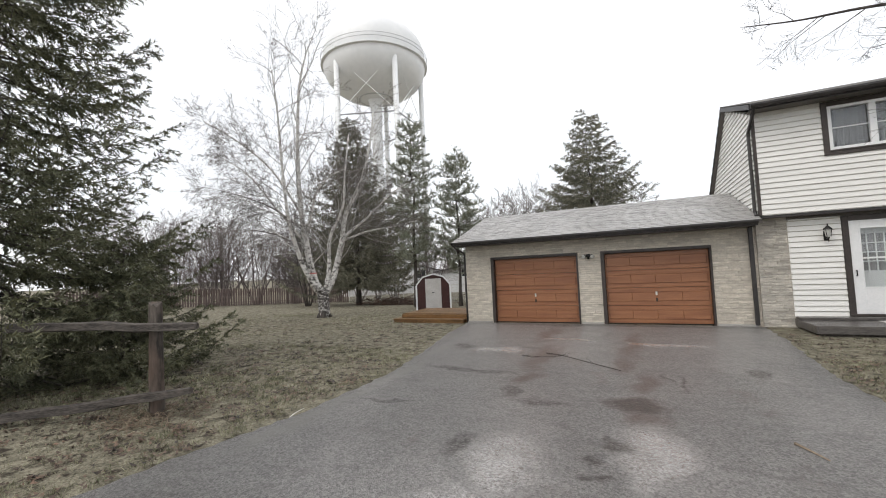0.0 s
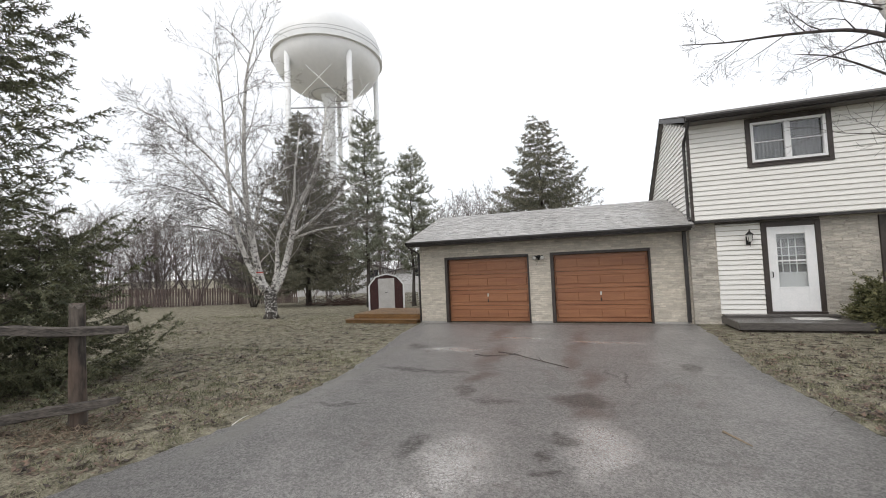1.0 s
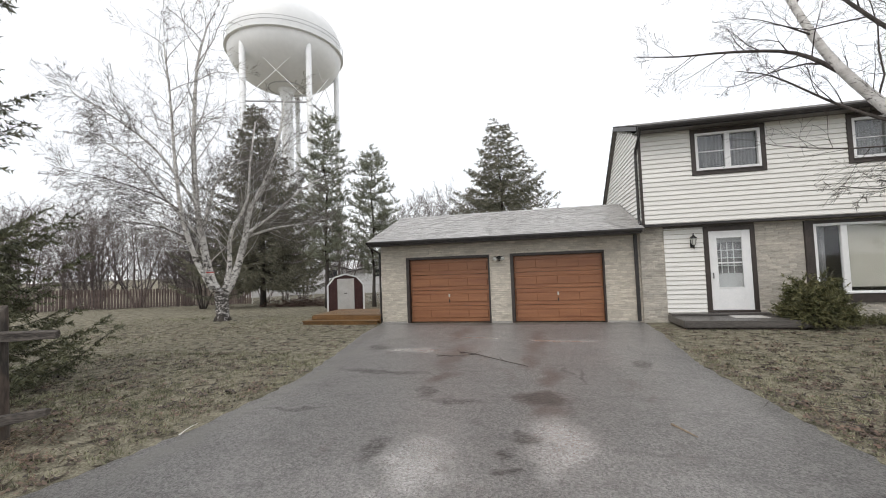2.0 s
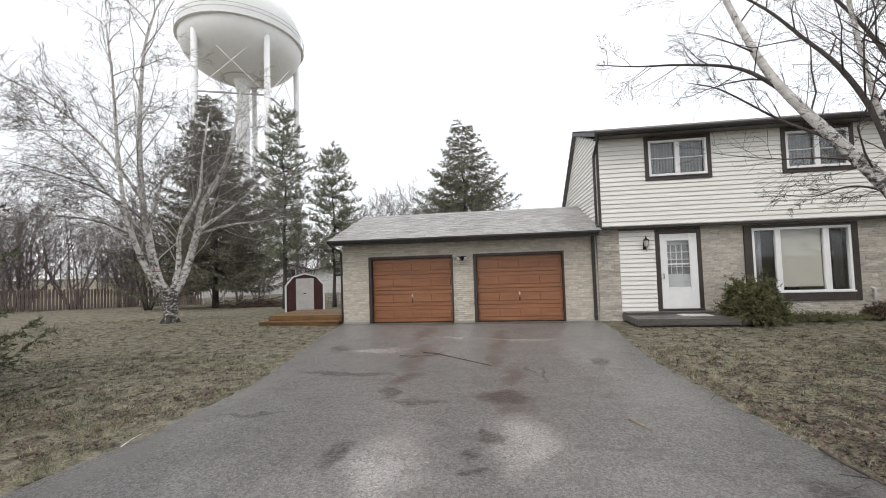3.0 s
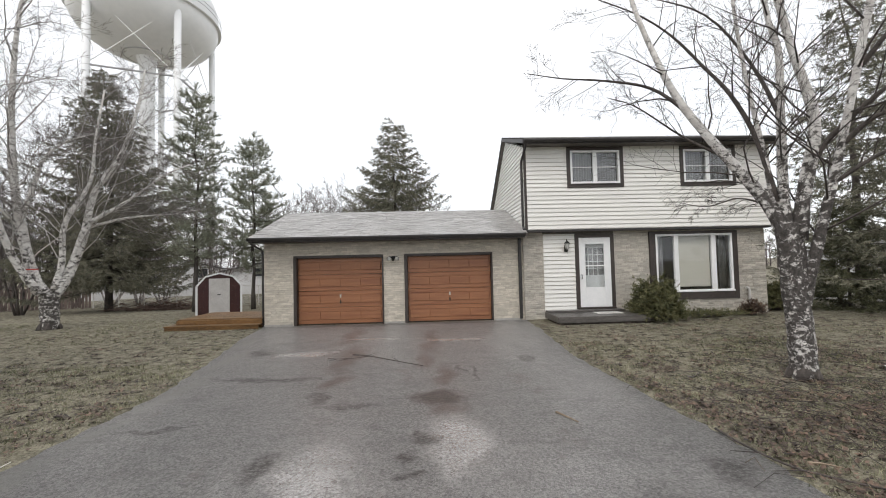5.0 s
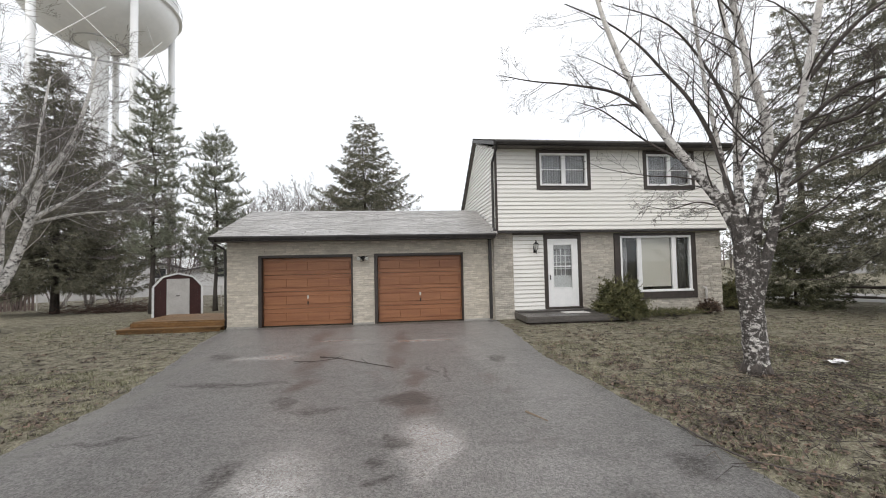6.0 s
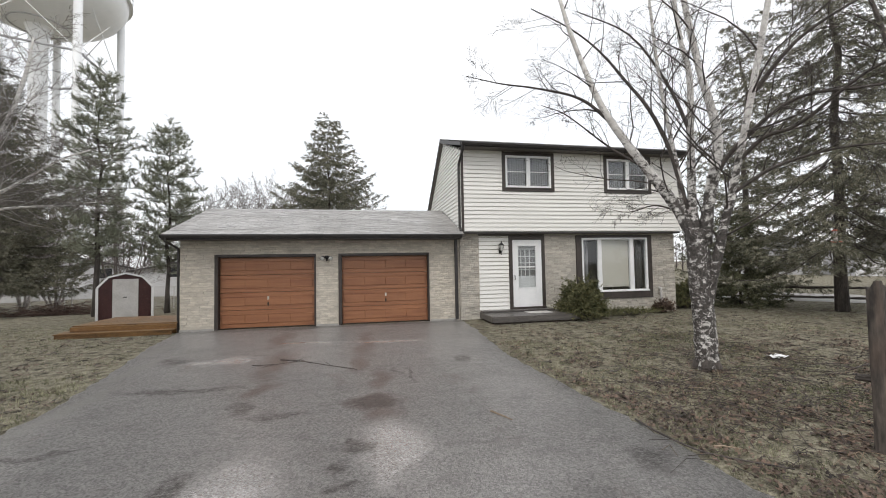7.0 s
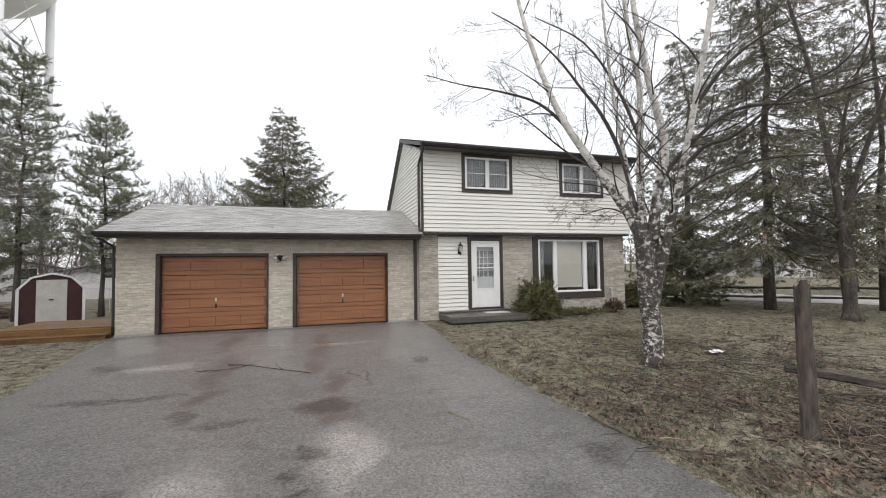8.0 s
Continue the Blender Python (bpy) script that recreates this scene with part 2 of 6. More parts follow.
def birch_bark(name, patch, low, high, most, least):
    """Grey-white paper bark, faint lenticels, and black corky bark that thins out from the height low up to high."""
    m, n, l, b = nodes_of(name)
    tc = n.new("ShaderNodeTexCoord")

    def noise_tex(scale, detail, rough, stretch):
        mp = n.new("ShaderNodeMapping")
        mp.inputs["Scale"].default_value = stretch
        l.new(tc.outputs["Object"], mp.inputs[0])
        x = n.new("ShaderNodeTexNoise")
        x.inputs["Scale"].default_value, x.inputs["Detail"].default_value, x.inputs["Roughness"].default_value = scale, detail, rough
        l.new(mp.outputs[0], x.inputs["Vector"])
        return x.outputs["Fac"]

    def ramp(fac, p0, c0, p1, c1):
        r = n.new("ShaderNodeValToRGB")
        r.color_ramp.elements[0].position, r.color_ramp.elements[0].color = p0, (*c0, 1)
        r.color_ramp.elements[1].position, r.color_ramp.elements[1].color = p1, (*c1, 1)
        l.new(fac, r.inputs[0])
        return r.outputs[0]

    def mix(fac, a, c):
        x = n.new("ShaderNodeMix")
        x.data_type = "RGBA"
        l.new(fac, x.inputs[0])
        l.new(a, x.inputs[6])
        l.new(c, x.inputs[7])
        return x.outputs[2]

    paper = ramp(noise_tex(5, 6, 0.6, (1, 1, 1.6)), 0.38, (0.46, 0.43, 0.405), 0.6, (0.80, 0.78, 0.755))
    lent = ramp(noise_tex(7, 5, 0.6, (1.2, 1.2, 7.0)), 0.30, (0.16, 0.135, 0.12), 0.40, (0.72, 0.70, 0.67))
    soft = n.new("ShaderNodeMix")
    soft.data_type = "RGBA"
    soft.inputs[0].default_value = 0.4
    l.new(paper, soft.inputs[6])
    l.new(lent, soft.inputs[7])
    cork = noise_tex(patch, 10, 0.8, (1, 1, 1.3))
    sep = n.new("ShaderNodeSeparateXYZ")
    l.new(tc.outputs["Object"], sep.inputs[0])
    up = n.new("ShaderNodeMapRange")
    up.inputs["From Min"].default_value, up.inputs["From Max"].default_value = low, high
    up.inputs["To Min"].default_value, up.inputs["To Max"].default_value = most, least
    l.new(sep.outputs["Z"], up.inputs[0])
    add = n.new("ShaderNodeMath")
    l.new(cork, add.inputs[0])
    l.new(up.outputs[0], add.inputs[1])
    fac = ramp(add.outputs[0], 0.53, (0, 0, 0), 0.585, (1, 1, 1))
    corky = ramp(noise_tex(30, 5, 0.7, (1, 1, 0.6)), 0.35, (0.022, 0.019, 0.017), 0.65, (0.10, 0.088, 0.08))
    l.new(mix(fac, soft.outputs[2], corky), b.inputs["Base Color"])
    b.inputs["Roughness"].default_value = 0.75
    bp = n.new("ShaderNodeBump")
    bp.inputs["Strength"].default_value, bp.inputs["Distance"].default_value = 0.9, 0.03
    l.new(cork, bp.inputs["Height"])
    l.new(bp.outputs[0], b.inputs["Normal"])
    return m


def pane_glass(name, tint):
    m, n, l, b = nodes_of(name)
    b.inputs["Base Color"].default_value = (*tint, 1)
    b.inputs["Roughness"].default_value = 0.03
    b.inputs["Transmission Weight"].default_value = 1.0
    b.inputs["IOR"].default_value = 1.5
    return m


M_ASPHALT = asphalt()
M_LAWN = mat("lawn_soil", (0.088, 0.08, 0.058), (0.315, 0.29, 0.217), 5.5, 0.95, 1.0, 6, stain=(0.045, 0.037, 0.028), stain_scale=4.2, stain_at=(0.56, 0.66), spec=0.2, dist=0.09)
M_GRASS = mat("grass_blades", (0.106, 0.112, 0.065), (0.34, 0.327, 0.222), 0.9, 0.8, 0, 5, vary=0.5, spec=0.25)
M_DEADLEAF = mat("dead_leaves", (0.032, 0.023, 0.018), (0.155, 0.10, 0.07), 2, 0.55, 0.2, vary=0.7)
M_PALESTICK = mat("bleached_peeled_wood", (0.5, 0.48, 0.44), (0.68, 0.66, 0.62), 9, 0.7, 0.2)
M_STRAW = mat("dry_straw", (0.15, 0.11, 0.075), (0.30, 0.235, 0.17), 5, 0.8, 0, vary=0.3)
M_BRICK = mat("cream_brick", (0.46, 0.415, 0.35), (0.65, 0.60, 0.52), 9, 0.85, 0.9, 5, vary=0.14, stain=(0.38, 0.34, 0.285), stain_scale=1.6, stain_at=(0.55, 0.85), stretch=(0.6, 1, 1.8), dist=0.02)
M_GREYBRICK = mat("grey_cream_brick", (0.36, 0.335, 0.295), (0.57, 0.535, 0.475), 9, 0.85, 0.9, 5, vary=0.2, stain=(0.30, 0.275, 0.24), stain_scale=2.0, stain_at=(0.5, 0.8), stretch=(0.6, 1, 1.8), dist=0.02)
M_BRICKP = mat("grey_cream_brick_piece", (0.36, 0.335, 0.295), (0.57, 0.535, 0.475), 9, 0.85, 0.9, 5, vary=0.2, per="object", stretch=(0.6, 1, 1.8), dist=0.02)
M_MORTAR = mat("mortar", (0.42, 0.385, 0.33), (0.54, 0.50, 0.435), 14, 0.95, 0.5)
M_SIDING = mat("cream_siding", (0.74, 0.73, 0.695), (0.80, 0.79, 0.755), 1.2, 0.5, 0.05, 30, vary=0.03, per="object", stretch=(0.3, 0.3, 3))
M_TRIM = mat("dark_brown_trim", (0.032, 0.025, 0.022), (0.058, 0.046, 0.04), 6, 0.5, 0.15, 6)
M_FASCIA = mat("dark_fascia", (0.022, 0.02, 0.02), (0.042, 0.038, 0.036), 5, 0.45, 0.1)
M_SOFFIT = mat("brown_soffit", (0.10, 0.09, 0.08), (0.15, 0.135, 0.12), 5, 0.7, 0.1)
M_WHITE = mat("white_paint", (0.76, 0.77, 0.77), (0.83, 0.83, 0.83), 4, 0.35, 0.03)
M_SHINGLE = mat("grey_shingles", (0.25, 0.242, 0.234), (0.45, 0.44, 0.43), 3, 0.45, 0.7, 30, vary=0.14, stain=(0.34, 0.33, 0.32), stain_scale=0.8, rough2=0.26, stretch=(0.5, 1.5, 1.5))
M_GARAGE = mat("brown_garage_door", (0.235, 0.097, 0.045), (0.345, 0.152, 0.072), 2.5, 0.42, 0.12, 12, stretch=(0.4, 1, 6), stain=(0.20, 0.075, 0.038), stain_scale=1.5, stain_at=(0.5, 0.8))
M_DECK = mat("wet_cedar_deck", (0.08, 0.041, 0.014), (0.21, 0.112, 0.04), 3, 0.45, 0.25, 8, vary=0.2, stretch=(0.4, 3, 3), per="object")
M_STOOP = mat("dark_wet_boards", (0.05, 0.045, 0.042), (0.11, 0.10, 0.092), 3, 0.35, 0.3, 8, vary=0.2, stretch=(0.4, 3, 3), per="object")
M_OLDWOOD = mat("weathered_split_wood", (0.03, 0.025, 0.022), (0.13, 0.108, 0.09), 4, 0.85, 0.9, 6, stretch=(1, 1, 0.25), dist=0.03, stain=(0.10, 0.062, 0.045), stain_scale=3)
M_RAIL = mat("split_rail_wood", (0.022, 0.018, 0.016), (0.105, 0.09, 0.078), 5, 0.85, 0.9, 6, stretch=(0.4, 1, 3), dist=0.03)
M_GREYWOOD = mat("brown_fence_boards", (0.095, 0.068, 0.06), (0.20, 0.155, 0.14), 3, 0.9, 0.3, 6, vary=0.2, per="object", stretch=(3, 3, 0.4))
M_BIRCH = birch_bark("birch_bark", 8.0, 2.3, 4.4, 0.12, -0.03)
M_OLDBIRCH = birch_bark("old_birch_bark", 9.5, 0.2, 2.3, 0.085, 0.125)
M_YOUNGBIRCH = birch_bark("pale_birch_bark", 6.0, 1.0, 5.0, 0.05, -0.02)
M_TWIG = mat("dark_twigs", (0.03, 0.025, 0.022), (0.095, 0.08, 0.072), 9, 0.85, 0.2, vary=0.2)
M_PALETWIG = mat("pale_twigs", (0.10, 0.088, 0.082), (0.26, 0.235, 0.222), 9, 0.85, 0.2, vary=0.2)
M_PALEBARK = mat("pale_birch_branch", (0.26, 0.24, 0.225), (0.60, 0.575, 0.55), 9, 0.8, 0.2, vary=0.15)
M_BARK = mat("grey_brown_bark", (0.035, 0.03, 0.027), (0.105, 0.09, 0.08), 6, 0.9, 0.9, 6, stretch=(1, 1, 0.3), dist=0.03)
M_FARBARK = mat("mauve_grey_bark", (0.11, 0.09, 0.088), (0.24, 0.205, 0.20), 5, 0.9, 0.2, vary=0.25)
M_SPRUCE = mat("spruce_needles", (0.115, 0.115, 0.083), (0.235, 0.225, 0.165), 1.0, 0.65, 0, 5, vary=0.4, spec=0.3)
M_SPRUCE2 = mat("olive_spruce_needles", (0.055, 0.062, 0.036), (0.16, 0.16, 0.092), 1.0, 0.6, 0, 5, vary=0.4, spec=0.35)
M_PINE = mat("pine_needles", (0.16, 0.172, 0.128), (0.32, 0.33, 0.25), 1.0, 0.65, 0, 5, vary=0.35, spec=0.3)
M_BUSH = mat("yew_leaves", (0.06, 0.068, 0.03), (0.18, 0.17, 0.08), 3.0, 0.6, 0, 3, vary=0.45, spec=0.35)
M_TOWER = mat("white_tank_paint", (0.80, 0.81, 0.815), (0.86, 0.865, 0.87), 0.12, 0.45, 0.02, 10, stain=(0.74, 0.75, 0.76), stain_scale=0.1)
M_GLASS = pane_glass("window_glass", (0.9, 0.93, 0.93))
M_CURTAIN = mat("grey_curtain", (0.21, 0.205, 0.215), (0.36, 0.35, 0.365), 3, 0.9, 0.3, 5, stretch=(9, 1, 0.3))
M_BLIND = mat("beige_blind", (0.50, 0.47, 0.41), (0.56, 0.53, 0.47), 3, 0.8, 0.1)
# darkness of the unlit rooms behind the glass, put into the colour
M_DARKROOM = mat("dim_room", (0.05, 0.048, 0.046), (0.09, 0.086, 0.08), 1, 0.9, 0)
M_LACE = mat("white_curtain", (0.60, 0.60, 0.61), (0.72, 0.72, 0.73), 6, 0.9, 0.3, stretch=(9, 1, 0.3))
M_BLACK = mat("black_iron", (0.012, 0.012, 0.012), (0.025, 0.024, 0.023), 8, 0.4, 0.1, metal=0.3)
M_LAMPGLASS = mat("milky_lamp_glass", (0.45, 0.45, 0.42), (0.6, 0.6, 0.57), 8, 0.2, 0)
M_CHROME = mat("pale_metal", (0.55, 0.54, 0.5), (0.7, 0.69, 0.66), 8, 0.3, 0.05, metal=0.7)
M_MAROON = mat("maroon_shed_panel", (0.045, 0.014, 0.013), (0.075, 0.024, 0.022), 3, 0.5, 0.1)
M_SHEDROOF = mat("dark_shed_roof", (0.05, 0.04, 0.04), (0.09, 0.075, 0.072), 3, 0.6, 0.2)
M_OFFWHITE = mat("dingy_white_metal", (0.50, 0.48, 0.46), (0.62, 0.60, 0.58), 3, 0.5, 0.1)
M_BRUSH = mat("brown_dead_brush", (0.05, 0.032, 0.026), (0.16, 0.10, 0.08), 4, 0.85, 0.1, vary=0.4)
M_CARRED = mat("dark_red_car_paint", (0.22, 0.018, 0.014), (0.28, 0.024, 0.018), 5, 0.3, 0)
M_RED = mat("red_plastic", (0.45, 0.03, 0.02), (0.6, 0.05, 0.03), 5, 0.4, 0)
M_CONCRETE = mat("pale_concrete", (0.30, 0.29, 0.27), (0.42, 0.41, 0.39), 2, 0.8, 0.3)
M_FARWALL = mat("far_grey_siding", (0.38, 0.38, 0.39), (0.5, 0.5, 0.51), 1, 0.7, 0)
M_FARWHITE = mat("far_white_siding", (0.62, 0.62, 0.63), (0.72, 0.72, 0.73), 1, 0.7, 0)
M_FARDARK = mat("far_dark_roof", (0.06, 0.058, 0.06), (0.11, 0.105, 0.105), 1, 0.8, 0)
M_DARKPANE = mat("far_dark_pane", (0.03, 0.032, 0.035), (0.06, 0.062, 0.066), 1, 0.15, 0)


# ---- building helpers ----
def thing(name, x, y, z, label, category, group="", kind=""):
    ob = new(name)
    ob.location = (x, y, z)
    ob.empty_display_size = 0.2
    return tagged(ob, label, category, group, kind)


def linked(name, me, material, parent, label=""):
    if not me.materials:
        me.materials.append(material)
    ob = new(name, me)
    if parent is not None:
        ob.parent = parent
        if parent.type == "EMPTY":
            ob.matrix_parent_inverse = Matrix.Translation(-parent.location)
    return tagged(ob, label)


def part(name, bm, material, parent=None, label="", smooth=False):
    """One bmesh as one mesh object, in world coordinates, under a thing or a part."""
    me = bpy.data.meshes.new(name)
    bm.normal_update()
    bm.to_mesh(me)
    bm.free()
    if smooth:
        me.shade_smooth()
    return linked(name, me, material, parent, label)


def raw(name, verts, faces, material, parent=None, label="", smooth=False):
    me = bpy.data.meshes.new(name)
    me.from_pydata(verts, [], faces)
    if smooth:
        me.shade_smooth()
    return linked(name, me, material, parent, label)


def box(x0, x1, y0, y1, z0, z1, bevel=0.0, bm=None):
    bm = bm or bmesh.new()
    r = bmesh.ops.create_cube(bm, size=1.0)
    vs = r["verts"]
    for v in vs:
        v.co = ((x0 + x1) / 2 + v.co.x * (x1 - x0), (y0 + y1) / 2 + v.co.y * (y1 - y0), (z0 + z1) / 2 + v.co.z * (z1 - z0))
    if bevel:
        es = {e for v in vs for e in v.link_edges}
        bmesh.ops.bevel(bm, geom=list(es), offset=bevel, segments=1, affect="EDGES")
    return bm


def prism(points, axis, a, b, bm=None):
    """A polygon in the plane across an axis, drawn out from a to b along it."""
    bm = bm or bmesh.new()

    def place(u, v, w):
        return (w, u, v) if axis == "x" else (u, w, v) if axis == "y" else (u, v, w)

    lo = [bm.verts.new(place(u, v, a)) for u, v in points]
    hi = [bm.verts.new(place(u, v, b)) for u, v in points]
    n = len(points)
    bm.faces.new(lo)
    bm.faces.new(hi[::-1])
    for i in range(n):
        bm.faces.new((lo[i], hi[i], hi[(i + 1) % n], lo[(i + 1) % n]))
    bmesh.ops.recalc_face_normals(bm, faces=bm.faces)
    return bm


def tube(points, radii, sides=8, bm=None):
    """A round bar through the points."""
    bm = bm or bmesh.new()
    v, f = tube_arrays([points], [radii], sides)
    vs = [bm.verts.new(p) for p in v]
    for q in f:
        bm.faces.new([vs[i] for i in q])
    return bm


def tube_arrays(lines, radii, sides, wobble=0.0, rng=None):
    verts, faces = [], []
    ring = [(math.cos(2 * math.pi * k / sides), math.sin(2 * math.pi * k / sides)) for k in range(sides)]
    for pts, rad in zip(lines, radii):
        base = len(verts)
        pts = [Vector(p) for p in pts]
        side = None
        for i, p in enumerate(pts):
            d = (pts[min(i + 1, len(pts) - 1)] - pts[max(i - 1, 0)]).normalized()
            if side is None:
                side = d.orthogonal().normalized()
            side = (side - d * side.dot(d)).normalized()
            up = d.cross(side)
            for c, s in ring:
                k = rad[i] * (1 + (rng.uniform(-wobble, wobble) if wobble else 0))
                verts.append(tuple(p + side * (c * k) + up * (s * k)))
        for i in range(len(pts) - 1):
            for k in range(sides):
                a, b2 = base + i * sides + k, base + i * sides + (k + 1) % sides
                faces.append((a, b2, b2 + sides, a + sides))
        faces.append(tuple(base + (len(pts) - 1) * sides + k for k in range(sides)))
        faces.append(tuple(base + k for k in reversed(range(sides))))
    return verts, faces


def cut(a, b, holes):
    """The stretches of a to b that no hole covers."""
    out = [(a, b)]
    for h0, h1 in holes:
        out = [(s, e) for x0, x1 in out for s, e in ((x0, min(x1, h0)), (max(x0, h1), x1)) if e - s > 0.02]
    return out


def frame_of(x0, x1, z0, z1, w, y0, y1, bm=None, bevel=0.006):
    """Four bars round an opening in a wall along x."""
    bm = bm or bmesh.new()
    box(x0, x0 + w, y0, y1, z0, z1, bevel, bm)
    box(x1 - w, x1, y0, y1, z0, z1, bevel, bm)
    box(x0 + w, x1 - w, y0, y1, z1 - w, z1, bevel, bm)
    box(x0 + w, x1 - w, y0, y1, z0, z0 + w, bevel, bm)
    return bm


def ground_z(x, y):
    """The yard falls gently away behind the garage."""
    t = min(max((y - 1.0) / 25, 0), 1)
    s = min(max((8 - x) / 8, 0), 1)
    return -1.2 * t * s


# ---- ground ----
DRIVE_L = [(-0.9, -0.1), (-0.62, -2.3), (0.02, -5.3), (0.32, -6.9), (0.32, -9.0), (0.2, -9.9), (0.05, -10.6), (-0.1, -12), (-0.6, -14), (-2.2, -17), (-2.6, -30)]
DRIVE_R = [(7.46, -0.1), (7.40, -2.1), (7.14, -5.4), (7.26, -7.6), (7.36, -9.3), (7.34, -10.2), (7.4, -10.8), (7.6, -12), (8.3, -14), (10.2, -17), (11, -30)]


def edge_x(line, y):
    for (x0, y0), (x1, y1) in zip(line, line[1:]):
        if y1 <= y <= y0:
            return x0 + (x1 - x0) * (y0 - y) / (y0 - y1)
    return line[0][0] if y > line[0][1] else line[-1][0]


def build_ground():
    xs = sorted({*np.arange(-40, 40.1, 1.0).tolist(), -1500, -700, -300, -150, -90, -60, 60, 90, 150, 300, 700, 1500})
    ys = sorted({*np.arange(-22, 42.1, 1.0).tolist(), -1500, -500, -150, -60, -30, 60, 90, 150, 300, 700, 1500})
    verts, faces = [], []
    for y in ys:
        for x in xs:
            near = abs(x) < 41 and -21 < y < 41
            on_drive = -16 < y < 0.6 and edge_x(DRIVE_L, y) - 1.2 < x < edge_x(DRIVE_R, y) + 1.2
            built = -1.6 < x < 16.5 and -2 < y < 8
            bumpy = 0 if on_drive or built or not near else 0.05 * noise.noise((x * 0.4, y * 0.4, 3.0))
            verts.append((x, y, ground_z(x, y) + bumpy))
    n = len(xs)
    for j in range(len(ys) - 1):
        for i in range(n - 1):
            faces.append((j * n + i, j * n + i + 1, (j + 1) * n + i + 1, (j + 1) * n + i))
    tagged(raw("ground", verts, faces, M_LAWN, smooth=True), "patchy early spring lawn with bare soil", "lawn", kind="structure")
    # driveway: a thin slab with crumbling edges
    rng = random.Random(5)
    rows = np.arange(-30, -0.05, 0.12).tolist()
    verts, faces = [], []
    for y in rows:
        a = edge_x(DRIVE_L, y) + rng.uniform(-0.035, 0.035)
        b = edge_x(DRIVE_R, y) + rng.uniform(-0.035, 0.035)
        for k in range(13):
            x = a + (b - a) * k / 12
            z = 0.022 + 0.006 * noise.noise((x * 0.5, y * 0.5, 0)) if 0 < k < 12 else 0.012
            verts.append((x, y, z))
        verts.append((a - 0.03, y, -0.03))
        verts.append((b + 0.03, y, -0.03))
    for j in range(len(rows) - 1):
        p, q = j * 15, (j + 1) * 15
        faces += [(p + k, p + k + 1, q + k + 1, q + k) for k in range(12)]
        faces += [(p + 13, p, q, q + 13), (p + 12, p + 14, q + 14, q + 12)]
    tagged(raw("driveway", verts, faces, M_ASPHALT, smooth=True), "wide worn asphalt driveway wet with rain", "driveway", kind="structure")


build_ground()


# ---- house ----
GARAGE_X0, GARAGE_X1, HOUSE_X1 = -0.93, 7.46, 15.62
LOW_Y, UP_Y = -0.065, -0.345
DOOR_HOLES = [(0.0, 2.88), (3.56, 6.44)]


def brick_wall(parent, x0, x1, z0, z1, y, holes, seed, singles=None, material=None):
    """Thin rough bricks in courses on the wall's face. holes: x0, x1, z0, z1. singles: a stretch in x whose bricks are parts of their own."""
    rng = random.Random(seed)
    verts, faces, made = [], [], []
    z, row = z0, 0
    kinds = {}
    while z < z1 - 0.03:
        h = min(0.068, z1 - z)
        for a, b in cut(x0, x1, [(hx0, hx1) for hx0, hx1, hz0, hz1 in holes if hz0 < z + h * 0.5 < hz1]):
            x = a - rng.uniform(0, 0.2)
            while x < b:
                w = rng.choice((0.17, 0.2, 0.24, 0.29, 0.34))
                s, e = max(x, a), min(x + w, b)
                x += w
                if e - s < 0.03:
                    continue
                p = rng.uniform(0.004, 0.022)
                j = 0.004
                c = [(s + j, z + j), (e - j, z + j), (e - j, z + h - j), (s + j, z + h - j)]
                if singles and singles[0] <= s and e <= singles[1] and len(made) < 280:
                    key = (round(e - s, 2), round(h, 3), round(p * 200))
                    if key not in kinds:
                        kinds[key] = bpy.data.meshes.new("brick")
                        kw, kh, kp = (e - s) / 2 - j, h / 2 - j, p
                        q = [(-kw, 0, -kh), (kw, 0, -kh), (kw, 0, kh), (-kw, 0, kh), (-kw + 0.005, -kp, -kh + 0.005), (kw - 0.005, -kp, -kh + 0.005), (kw - 0.005, -kp, kh - 0.005), (-kw + 0.005, -kp, kh - 0.005)]
                        kinds[key].from_pydata(q, [], [(4, 5, 6, 7), (0, 1, 5, 4), (1, 2, 6, 5), (2, 3, 7, 6), (3, 0, 4, 7)])
                    ob = linked("brick", kinds[key], M_BRICKP, parent)
                    ob.location = ((s + e) / 2, y, z + h / 2)
                    made.append(ob)
                    continue
                k = len(verts)
                verts += [(u, y, v) for u, v in c] + [(u + du, y - p, v + dv) for (u, v), (du, dv) in zip(c, ((0.005, 0.005), (-0.005, 0.005), (-0.005, -0.005), (0.005, -0.005)))]
                faces += [(k + 4, k + 5, k + 6, k + 7), (k, k + 1, k + 5, k + 4), (k + 1, k + 2, k + 6, k + 5), (k + 2, k + 3, k + 7, k + 6), (k + 3, k, k + 4, k + 7)]
        z += 0.068
        row += 1
    tagged(raw("brickwork", verts, faces, material or M_BRICK, parent, "rough cream bricks in courses"), kind="stuff")


def wall_with_holes(name, x0, x1, z0, z1, y0, y1, holes, material, parent, label=""):
    """A wall along x with real openings, from blocks butted end to end."""
    xs = sorted({x0, x1, *(h[0] for h in holes), *(h[1] for h in holes)})
    for a, b in zip(xs, xs[1:]):
        mid = (a + b) / 2
        for s, e in cut(z0, z1, [(h[2], h[3]) for h in holes if h[0] <= mid <= h[1]]):
            part(name, box(a, b, y0, y1, s, e), material, parent, label)


